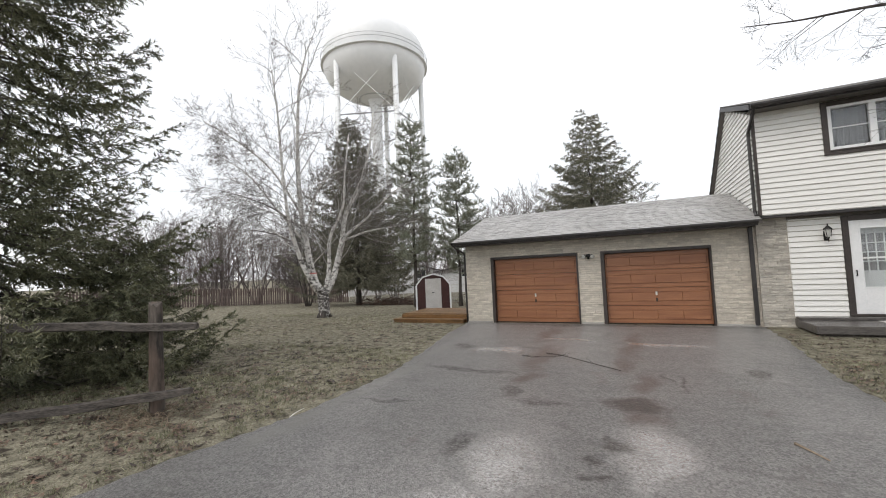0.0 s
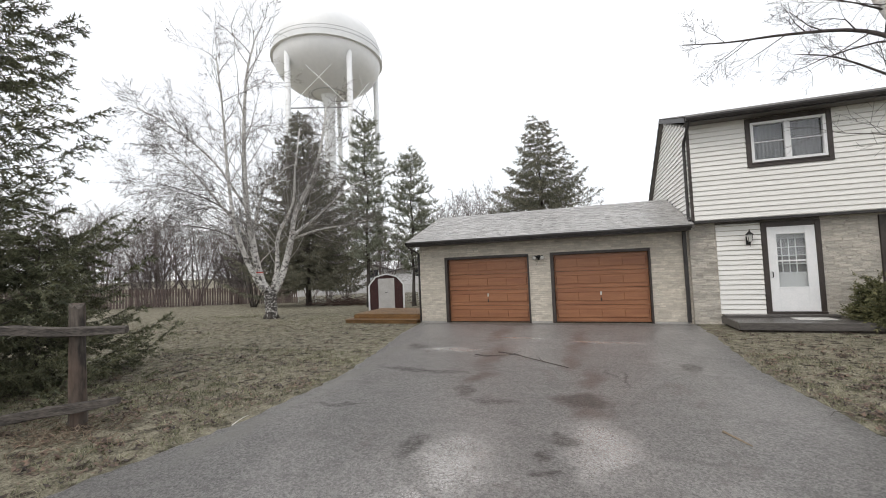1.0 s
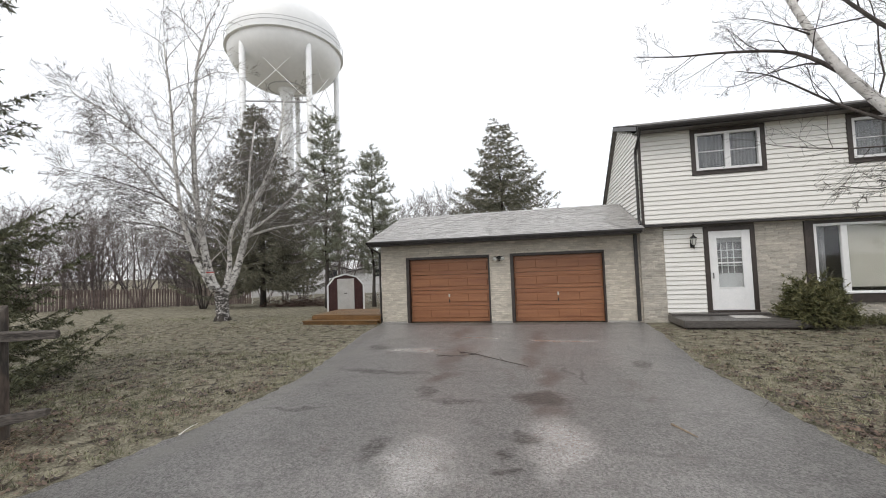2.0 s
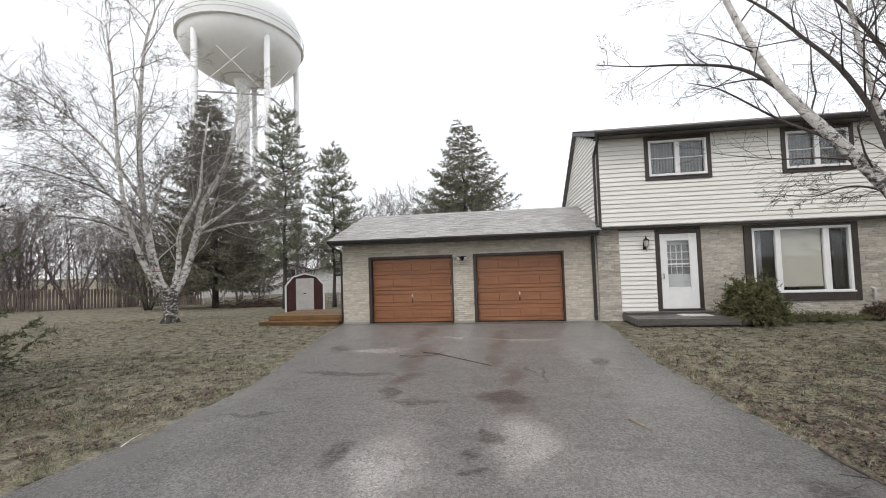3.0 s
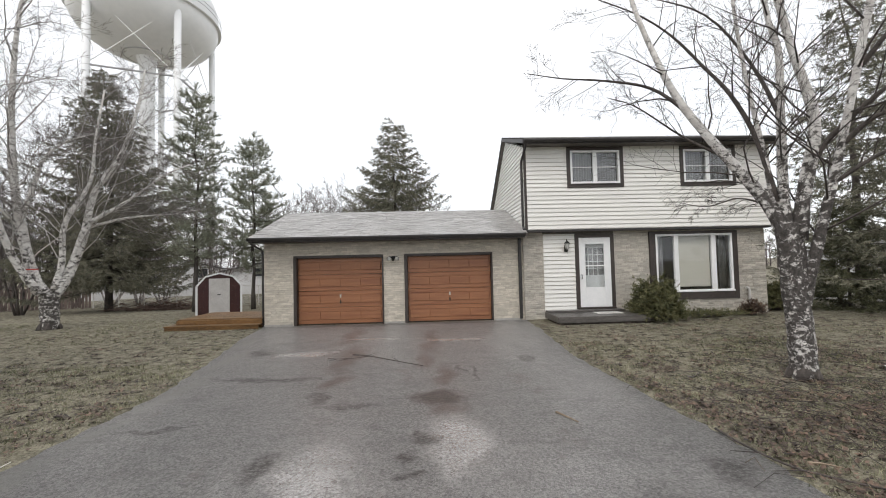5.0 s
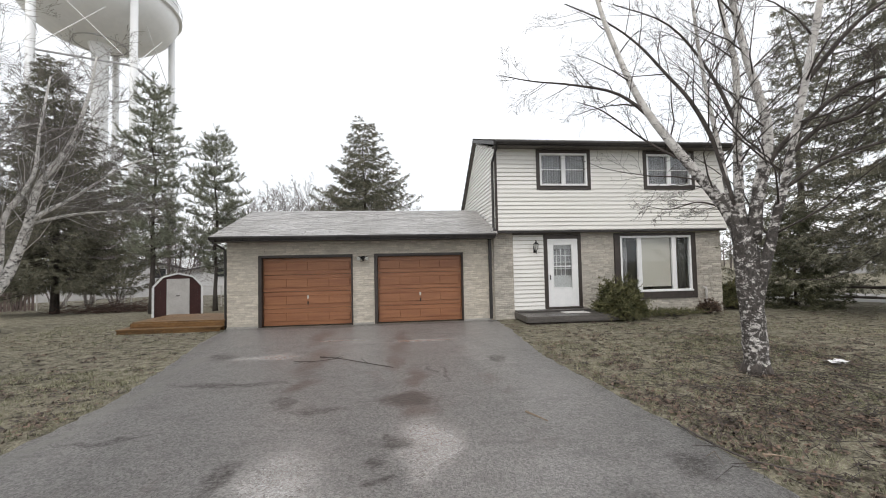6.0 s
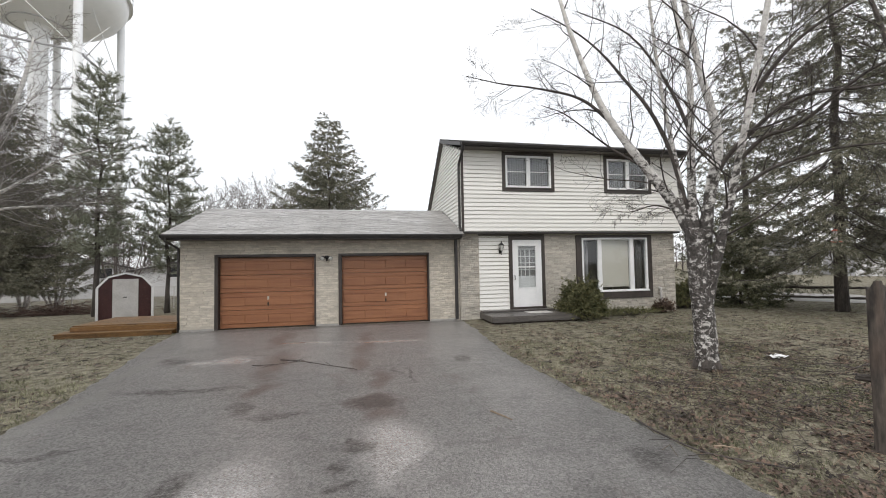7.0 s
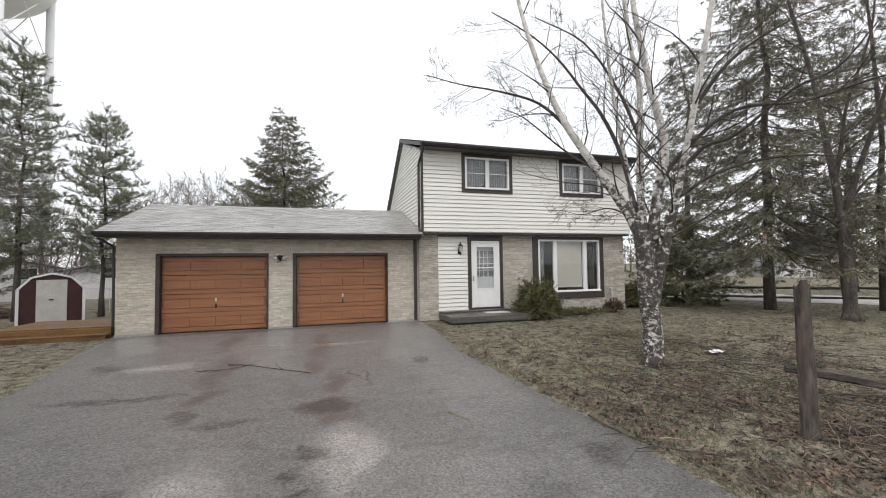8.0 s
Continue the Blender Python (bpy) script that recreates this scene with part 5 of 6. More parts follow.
def build_bare_trees():
    FINE["r"] = 0.004
    spec = [(10, 50, 0.36, 0.10, 0.03), (7, 44, 0.45, 0.14, 0.02), (5, 40, 0.5, 0.16, 0.0), (0, 0, 0, 0.16, 0.0)]
    limbed_tree("bare_tree", 19.41, -5.03, "tall bare grey-barked tree forking low on the front lawn",
                ([(0, 0, -0.15), (0, 0, 0.3), (-0.01, 0.03, 1.47), (-0.04, 0.08, 2.9)], 0.2, 0.15),
                [([(-0.04, 0.08, 2.75), (-0.09, 0.17, 4.2), (-0.19, 0.36, 6.0), (-0.28, 0.53, 7.7), (-0.46, 0.88, 9.9), (-0.57, 1.07, 11.5)], 0.12, 0.03),
                 ([(-0.03, 0.06, 2.7), (0.09, -0.17, 4.0), (0.21, -0.41, 4.95), (0.34, -0.64, 5.9), (0.49, -0.92, 7.1), (0.6, -1.2, 9.0)], 0.10, 0.025),
                 ([(-0.09, 0.17, 4.1), (0.0, 0.0, 5.4), (0.08, -0.15, 6.55), (0.33, -0.63, 8.4), (0.4, -0.8, 10.0)], 0.065, 0.02)],
                [([(0.0, 0.0, 2.3), (-0.17, 0.32, 2.37), (-0.34, 0.65, 2.53), (-0.59, 1.11, 2.92), (-0.91, 1.72, 3.64)], 0.04, 0.008),
                 ([(-0.02, 0.05, 2.6), (-0.4, 0.2, 3.0), (-1.0, 0.5, 3.3), (-2.0, 0.8, 3.2)], 0.04, 0.008),
                 ([(0.05, -0.1, 3.6), (0.5, -0.4, 4.3), (1.2, -0.7, 4.9), (2.0, -1.0, 5.2)], 0.045, 0.008)],
                61, spec, (M_BARK, M_BARK, M_BARK, M_BARK, M_BARK), "bare trees")
    FINE["r"] = 0.006
    bare_tree("bare_tree", -19.6, 11.4, 7.5, "dark low-forked bare tree behind the side lawn's birch", 62, 5, M_BARK, 0.75, 1.0)
    FINE["r"] = 0.0075
    spots = [(-34.5, 9.5, 8.5), (-33.0, 13.0, 8.0), (-30.5, 15.5, 9.0), (-28.0, 18.5, 8.0), (-25.5, 20.5, 8.6), (-22.5, 22.0, 7.5), (-19.5, 24.0, 8.5), (-37.0, 5.5, 8.5), (-36, 16, 10), (-31, 21, 10.5), (-40, 11, 10), (-27, 24, 9.5), (-23, 26, 9), (-16.5, 27, 9.5), (-32, 11.6, 5), (-27.6, 17.6, 5)]
    for i, (x, y, h) in enumerate(spots):
        bare_tree("bare_shrub_tree", x, y, h, "leafless many-stemmed shrub tree behind the board fence", 80 + i, 7, M_FARBARK, 0.6, 1.0, "bare trees behind the fence")
    FINE["r"] = 0.013
    for i, (x, y, h) in enumerate([(-6.5, 31, 11.5), (-3.0, 33, 12.5), (-0.5, 30, 11), (-10, 33, 12), (3.5, 32, 11.5), (-8.2, 29, 10.5), (-4.8, 30, 10.5), (-1.8, 35, 12), (-12.5, 31, 11)]):
        bare_tree("bare_tree", x, y, h, "pale leafless tree far behind the garage", 120 + i, 3, M_PALETWIG, 0.3, 1.0, "bare trees behind the garage")


def far_woods():
    """A band of leafless woodland far off, closing the view between and behind the nearer trees."""
    rng = random.Random(33)
    lines = []
    for i in range(330):
        a = radians(-62 + 158 * i / 330 + rng.uniform(-0.3, 0.3))
        d = rng.uniform(75, 125)
        x, y = 4.4 + d * math.sin(a), -13 + d * math.cos(a)
        z0 = ground_z(x, y) - 0.3
        h = rng.uniform(6, 10.5) * (0.75 if a > 0.7 else 1)
        lines.append(([Vector((x, y, z0)), Vector((x + rng.uniform(-0.4, 0.4), y, z0 + h))], [0.16, 0.02]))
        for _ in range(34):
            f = rng.uniform(0.08, 0.95)
            b = rng.uniform(0, 6.28)
            ln = rng.uniform(1.0, 2.6) * (1.1 - 0.6 * f)
            p = Vector((x, y, z0 + h * f))
            lines.append(([p, p + Vector((math.cos(b) * ln * 0.8, math.sin(b) * ln * 0.8, ln * rng.uniform(0.3, 0.9)))], [0.06, 0.02]))
    tagged(lines_mesh("far_woods", lines, 3, M_FARBARK, None), "distant band of leafless woodland", "woods", kind="stuff")


build_birches()
far_woods()
build_conifers()
build_bare_trees()


# ---- water tower ----
def lathe(profile, cx, cy, sides=64):
    verts, faces = [], []
    for r, z in profile:
        for k in range(sides):
            a = 2 * math.pi * k / sides
            verts.append((cx + r * math.cos(a), cy + r * math.sin(a), z))
    for i in range(len(profile) - 1):
        for k in range(sides):
            faces.append((i * sides + k, i * sides + (k + 1) % sides, (i + 1) * sides + (k + 1) % sides, (i + 1) * sides + k))
    return verts, faces


def water_tower():
    cx, cy, R = -36.6, 47.0, 9.2
    g = ground_z(cx, cy)
    t = thing("water_tower", cx, cy, g, "white elevated water tank on tall tubular legs", "water tower")
    prof = [(R * math.sin(a), 39.4 - 6.0 * math.cos(a)) for a in np.linspace(0.13, math.pi / 2, 16)]
    prof += [(R + 0.02, 39.5), (R + 0.02, 41.2)]
    prof += [(R * math.cos(a), 41.2 + 6.5 * math.sin(a)) for a in np.linspace(0.04, math.pi / 2 - 0.01, 16)]
    v, f = lathe(prof, cx, cy)
    raw("tank", v, f, M_TOWER, t, "white painted steel bowl and dome", True)
    v, f = lathe([(R + 0.01, 39.25), (R + 0.42, 39.3), (R + 0.42, 39.55), (R + 0.01, 39.6)], cx, cy)
    raw("catwalk", v, f, M_TOWER, t, "narrow ring walkway")
    for z in (40.25, 40.85):
        v, f = lathe([(R + 0.36, z), (R + 0.42, z), (R + 0.42, z + 0.06), (R + 0.36, z + 0.06), (R + 0.36, z)], cx, cy)
        raw("railing", v, f, M_FARWALL, t)
    raw("riser", *lathe([(1.8, 34.4), (1.1, 32.6), (0.95, 31.0), (0.95, g - 0.2)], cx, cy, 24), M_TOWER, t, "", True)
    v, f = lathe([(2.9, 33.6), (3.0, 33.6), (3.0, 33.75), (2.9, 33.75), (2.9, 33.6)], cx, cy, 40)
    raw("ring_pipe", v, f, M_FARWALL, t)
    toward = math.atan2(-13.2 - cy, 4.4 - cx)
    feet = [(cx + 8.45 * math.cos(toward + radians(a)), cy + 8.45 * math.sin(toward + radians(a))) for a in (23, 95, 167, 239, 311)]
    for x, y in feet:
        part("leg", tube([(x, y, g - 0.3), (x, y, 39.2)], [0.46, 0.46], 14), M_TOWER, t, "", True)
    for (xa, ya), (xb, yb) in zip(feet, feet[1:] + feet[:1]):
        part("strut", tube([(xa, ya, 28.6), (xb, yb, 28.6)], [0.14, 0.14], 8), M_FARWALL, t)
        part("tie_rod", tube([(xa, ya, 38.6), (xb, yb, 28.7)], [0.06, 0.06], 6), M_TOWER, t)
        part("tie_rod", tube([(xb, yb, 38.6), (xa, ya, 28.7)], [0.06, 0.06], 6), M_TOWER, t)
        part("strut", tube([(xa, ya, 15.0), (xb, yb, 15.0)], [0.14, 0.14], 8), M_FARWALL, t)


water_tower()


# ---- yard things ----
def bar_between(a, b, w, h, seed, bevel=0.012):
    """A split rail: an uneven bar from a to b."""
    rng = random.Random(seed)
    a, b = Vector(a), Vector(b)
    d = (b - a).normalized()
    side = d.cross(Vector((0, 0, 1))).normalized()
    up = side.cross(d)
    verts, faces = [], []
    n = 9
    for i in range(n + 1):
        p = a.lerp(b, i / n) + up * rng.uniform(-0.012, 0.012)
        end = 0.72 if i in (0, n) else 1.0
        for u, v in ((-1, -0.8), (-0.2, -1), (0.9, -0.7), (1, 0.5), (0.3, 1), (-0.8, 0.7)):
            verts.append(tuple(p + side * (u * w / 2 * end * rng.uniform(0.85, 1.15)) + up * (v * h / 2 * end * rng.uniform(0.85, 1.15))))
    for i in range(n):
        faces += [(i * 6 + k, i * 6 + (k + 1) % 6, (i + 1) * 6 + (k + 1) % 6, (i + 1) * 6 + k) for k in range(6)]
    faces += [tuple(range(5, -1, -1)), tuple(n * 6 + k for k in range(6))]
    return verts, faces


def old_post(x, y, h, r, seed, parent):
    """A leaning, weathered round post with a ragged top."""
    rng = random.Random(seed)
    verts, faces, sides, rows = [], [], 14, 12
    for i in range(rows + 1):
        t = i / rows
        for k in range(sides):
            a = 2 * math.pi * k / sides
            rr = r * (1.12 - 0.22 * t + 0.13 * math.sin(a * 2 + 1.3) + rng.uniform(-0.05, 0.05))
            z = -0.25 + (h + 0.25) * t + (rng.uniform(-0.07, 0.03) if i == rows else 0)
            verts.append((x + rr * math.cos(a) - 0.03 * t, y + rr * math.sin(a), z))
    for i in range(rows):
        faces += [(i * sides + k, i * sides + (k + 1) % sides, (i + 1) * sides + (k + 1) % sides, (i + 1) * sides + k) for k in range(sides)]
    faces.append(tuple(rows * sides + k for k in range(sides)))
    return raw("post", verts, faces, M_OLDWOOD, parent, "grey weathered split post")


def rail_fences():
    f = thing("rail_fence", -1.62, -9.9, 0, "old split rail fence of weathered grey wood beside the drive", "fence", "rail fences")
    old_post(-1.62, -9.9, 1.58, 0.09, 1, f)
    old_post(-4.15, -11.35, 1.5, 0.105, 2, f)
    for (a, b), s in (((( -1.0, -9.72, 1.245), (-4.3, -11.45, 1.40)), 5), (((-1.1, -9.75, 0.36), (-4.3, -11.5, 0.02)), 6)):
        v, fc = bar_between(a, b, 0.12, 0.125, s)
        raw("rail", v, fc, M_RAIL, f, "split grey rail")
    g = thing("rail_fence", 9.04, -10.13, 0, "old split rail fence post with a sagging rail, grey", "fence", "rail fences")
    old_post(9.04, -10.13, 1.58, 0.076, 3, g)
    old_post(11.3, -12.0, 1.5, 0.105, 4, g)
    v, fc = bar_between((8.92, -10.0, 0.70), (11.3, -12.0, 0.36), 0.09, 0.10, 7)
    raw("rail", v, fc, M_RAIL, g, "split grey rail")
    # a farther one along the side street
    k = thing("rail_fence", 21.5, -1.0, 0, "dark split rail fence along the side street", "fence", "rail fences")
    spots = [(16.8, 3.2), (19.2, 0.9), (21.6, -1.4), (24.0, -3.7), (26.4, -6.0), (28.8, -8.3)]
    for i, (x, y) in enumerate(spots):
        old_post(x, y, 0.95, 0.08, 20 + i, k)
        if i:
            for z in (0.36, 0.72):
                v, fc = bar_between((*spots[i - 1], z), (x, y, z + 0.03), 0.08, 0.09, 30 + i + int(z * 10))
                raw("rail", v, fc, M_RAIL, k)


def board_fence():
    f = thing("board_fence", -27, 16, ground_z(-27, 16), "grey-brown board fence with gaps between upright boards", "fence")
    line = [(-36.5, 2.0), (-31.2, 10.4), (-26.8, 17.0), (-22.0, 19.6)]
    me = None
    for (xa, ya), (xb, yb) in zip(line, line[1:]):
        L = math.hypot(xb - xa, yb - ya)
        ang = math.atan2(yb - ya, xb - xa)
        n = int(L / 0.2)
        for i in range(n):
            x, y = xa + (xb - xa) * i / n, ya + (yb - ya) * i / n
            if me is None:
                bm = box(-0.075, 0.075, -0.012, 0.012, 0.05, 1.62, 0.01)
                me = bpy.data.meshes.new("board")
                bm.to_mesh(me)
                bm.free()
            ob = linked("board", me, M_GREYWOOD, f)
            ob.matrix_basis = pose(x, y, ground_z(x, y) + 0.02 * math.sin(i * 2.3), 0, 0, math.degrees(ang))
        for i in range(int(L / 2.4) + 1):
            x, y = xa + (xb - xa) * i * 2.4 / L, ya + (yb - ya) * i * 2.4 / L
            gz = ground_z(x, y)
            part("post", box(x - 0.05, x + 0.05, y + 0.03, y + 0.13, gz - 0.2, gz + 1.72, 0.008), M_GREYWOOD, f)
        for z in (0.35, 1.3):
            part("rail", tube([(xa, ya + 0.03, ground_z(xa, ya) + z), (xb, yb + 0.03, ground_z(xb, yb) + z)], [0.04, 0.04], 4), M_GREYWOOD, f)
    # the open wire stretch behind the conifers
    w = thing("wire_fence", -15, 18.6, ground_z(-15, 18.6), "grey wire mesh fence on thin steel posts", "fence")
    line = [(-22.0, 19.6), (-15.0, 18.6), (-4.0, 17.2), (6.0, 16.6)]
    for (xa, ya), (xb, yb) in zip(line, line[1:]):
        L = math.hypot(xb - xa, yb - ya)
        for i in range(int(L / 2.2) + 1):
            x, y = xa + (xb - xa) * i * 2.2 / L, ya + (yb - ya) * i * 2.2 / L
            gz = ground_z(x, y)
            part("post", tube([(x, y, gz - 0.2), (x, y, gz + 1.5)], [0.035, 0.035], 6), M_OFFWHITE, w)
        bars = []
        n = int(L / 0.12)
        for i in range(n):
            for s in (-1, 1):
                x0, x1 = i / n, min(max((i + s * 11) / n, 0), 1)
                p, q = Vector((xa + (xb - xa) * x0, ya + (yb - ya) * x0, 0)), Vector((xa + (xb - xa) * x1, ya + (yb - ya) * x1, 0))
                p.z, q.z = ground_z(p.x, p.y) + 0.05, ground_z(q.x, q.y) + 1.45
                bars.append(([p, q], [0.007, 0.007]))
        tagged(lines_mesh("mesh_wire", bars, 3, M_OFFWHITE, w), kind="stuff")
        part("top_rail", tube([(xa, ya, ground_z(xa, ya) + 1.48), (xb, yb, ground_z(xb, yb) + 1.48)], [0.025, 0.025], 6), M_OFFWHITE, w)


def deck_and_shed():
    d = thing("deck", -2.6, 2.0, 0, "low stained cedar deck with a wide step, wet", "deck")
    x0, x1 = -3.62, GARAGE_X0 - 0.06
    for i in range(14):
        y = -0.02 + i * 0.145
        part("deck_board", box(x0, x1, y, y + 0.138, 0.275, 0.31, 0.006), M_DECK, d)
    for z in (-0.04, 0.115):
        part("fascia_board", box(x0, x1, -0.055, -0.02, z, z + 0.158, 0.006), M_DECK, d)
        part("fascia_board", box(x0 - 0.035, x0, -0.05, 2.0, z, z + 0.158, 0.006), M_DECK, d)
    part("joist", box(x0 + 0.02, x1 - 0.02, 0.0, 1.98, -0.1, 0.27), M_BARK, d)
    part("step_tread", box(x0 - 0.24, x1, -0.36, -0.058, 0.105, 0.14, 0.006), M_DECK, d)
    part("step_riser", box(x0 - 0.22, x1, -0.345, -0.31, 0.0, 0.103, 0.006), M_DECK, d)
    part("step_tread", box(x0 - 0.24, x0 - 0.038, -0.055, 1.95, 0.105, 0.14, 0.006), M_DECK, d)
    part("step_riser", box(x0 - 0.225, x0 - 0.19, -0.30, 1.95, -0.06, 0.103, 0.006), M_DECK, d)
    post = thing("deck_post", -1.15, 1.9, 0.31, "short white post at the back of the deck", "post")
    part("post", box(-1.2, -1.12, 1.86, 1.94, 0.31, 1.15, 0.01), M_OFFWHITE, post)
    # barn-roofed garden shed
    sx, sy = -6.15, 6.6
    gz = ground_z(sx, sy)
    s = thing("garden_shed", sx, sy + 0.9, gz, "small maroon metal shed with white trim and a barn roof", "shed")
    w, top, sh = 0.94, 1.70, 1.10
    s.rotation_euler.z = radians(27)
    prof = [(sx - w, gz - 0.1), (sx + w, gz - 0.1), (sx + w, sh), (sx + w * 0.62, top - 0.16), (sx, top), (sx - w * 0.62, top - 0.16), (sx - w, sh)]
    part("body", prism(prof, "y", sy, sy + 1.8), M_MAROON, s, "ribbed maroon panels")
    roof = [(sx + w + 0.06, sh - 0.05), (sx + w * 0.66, top - 0.12), (sx, top + 0.05), (sx - w * 0.66, top - 0.12), (sx - w - 0.06, sh - 0.05), (sx - w, sh - 0.06), (sx - w * 0.62, top - 0.17), (sx, top - 0.01), (sx + w * 0.62, top - 0.17), (sx + w, sh - 0.06)]
    part("roof", prism(roof, "y", sy - 0.06, sy + 1.86), M_SHEDROOF, s, "dark barn roof")
    for p, q in zip(prof[2:], prof[3:] + prof[:1]):
        pa, pb = (p[0], sy - 0.07, p[1] + 0.01), (q[0], sy - 0.07, q[1] + 0.01)
        if q != prof[0]:
            part("trim", tube([pa, pb], [0.05, 0.05], 4), M_WHITE, s)
    for x in (sx - w, sx + w):
        part("trim", box(x - 0.045, x + 0.045, sy - 0.09, sy - 0.02, gz, sh, 0.006), M_WHITE, s)
    door = part("door", box(sx - 0.44, sx + 0.44, sy - 0.05, sy - 0.005, gz + 0.05, top - 0.24, 0.01), M_OFFWHITE, s, "dingy white sliding door")
    part("handle", box(sx - 0.08, sx + 0.06, sy - 0.075, sy - 0.05, 0.66, 0.70, 0.004), M_BLACK, door)
    for i in range(5):
        for sg in (-1, 1):
            x = sx + sg * (0.50 + i * 0.09)
            part("rib", box(x - 0.012, x + 0.012, sy - 0.014, sy, gz, sh, 0.003), M_MAROON, s)


def stoop():
    s = thing("stoop", 9.4, -0.8, 0, "low dark wet wooden stoop before the front door", "stoop")
    x0, x1, y0 = 8.14, 10.95, -1.42
    for i in range(9):
        y = y0 + i * 0.147
        part("board", box(x0, x1, y, y + 0.14, 0.205, 0.24, 0.006), M_STOOP, s)
    part("edge_board", box(x0, x1, y0 - 0.035, y0, 0.06, 0.238, 0.006), M_STOOP, s)
    part("edge_board", box(x0 - 0.035, x0, y0 - 0.03, LOW_Y - 0.03, 0.06, 0.238, 0.006), M_STOOP, s)
    part("base", box(x0 + 0.05, x1 - 0.05, y0 + 0.06, LOW_Y - 0.03, -0.05, 0.2), M_BARK, s)
    part("upper_step", box(8.13, 10.6, -0.42, LOW_Y - 0.035, 0.241, 0.30, 0.008), M_STOOP, s)
    m = thing("door_mat", 9.9, -0.7, 0.24, "flat grey doormat on the stoop", "mat")
    part("mat", box(9.5, 10.3, -0.98, -0.52, 0.2415, 0.256, 0.004), M_OFFWHITE, m)


def wall_lantern():
    x, y, z = 8.86, LOW_Y - 0.04, 2.40
    w = thing("wall_lantern", x, y, z, "black coach lantern fixed to the siding by the door", "lantern")
    part("back_plate", box(x - 0.05, x + 0.05, y - 0.015, y + 0.015, z - 0.22, z + 0.02, 0.008), M_BLACK, w)
    part("arm", tube([(x, y, z - 0.14), (x, y - 0.08, z - 0.2), (x, y - 0.13, z - 0.14)], [0.012] * 3, 6), M_BLACK, w)
    v, f = lathe([(0.03, z - 0.14), (0.05, z - 0.12), (0.075, z + 0.05), (0.07, z + 0.05)], x, y - 0.13, 8)
    raw("glass", v, f, M_LAMPGLASS, w, "cloudy lantern glass")
    for k in range(4):
        a = math.pi / 4 + k * math.pi / 2
        part("cage_bar", tube([(x + 0.05 * math.cos(a), y - 0.13 + 0.05 * math.sin(a), z - 0.13), (x + 0.08 * math.cos(a), y - 0.13 + 0.08 * math.sin(a), z + 0.05)], [0.007] * 2, 4), M_BLACK, w)
    v, f = lathe([(0.10, z + 0.05), (0.09, z + 0.07), (0.03, z + 0.13), (0.012, z + 0.17), (0.018, z + 0.19), (0.003, z + 0.2)], x, y - 0.13, 8)
    raw("cap", v, f, M_BLACK, w)
    part("finial", tube([(x, y - 0.13, z - 0.14), (x, y - 0.13, z - 0.19), (x, y - 0.13, z - 0.27)], [0.03, 0.014, 0.005], 8), M_BLACK, w)


def leafy(name, x, y, rx, ry, h, label, seed, count, leaf, material, category="bush"):
    """Twigs fanning up from one foot, with small leaves towards their ends; uneven outline."""
    rng = random.Random(seed)
    b = thing(name, x, y, 0, label, category)
    stems, segs = [], []
    for i in range(count):
        a = rng.uniform(0, 2 * math.pi)
        el = math.acos(1 - rng.random())
        k = rng.uniform(0.72, 1.05) * (1 + 0.16 * math.sin(a * 3 + 1) + 0.1 * math.sin(a * 7))
        tip = Vector((x + rx * math.sin(el) * math.cos(a) * k, y + ry * math.sin(el) * math.sin(a) * k, 0.08 + h * math.cos(el) * k))
        root = Vector((x + rng.uniform(-0.25, 0.25) * rx, y + rng.uniform(-0.25, 0.25) * ry, 0.02))
        mid = root.lerp(tip, 0.55) + Vector((0, 0, 0.12 * h))
        if i % 3 == 0:
            stems.append(([root, mid, tip], [0.014, 0.008, 0.003]))
        segs.append((tuple(mid.lerp(tip, 0.45)), tuple(tip)))
        for _ in range(2):
            q = mid.lerp(tip, rng.uniform(0.3, 0.9))
            segs.append((tuple(q), tuple(q + Vector((rng.gauss(0, 0.12), rng.gauss(0, 0.12), rng.uniform(-0.02, 0.16))))))
    tagged(lines_mesh("stem_crown", stems, 4, M_BARK, b), kind="stuff")
    v, f = needles(rng, segs, 16, leaf, leaf * 0.32, 0.1, seed)
    mesh_arrays("leaves", v, f, material, b, "small dark olive leaves")
    return b


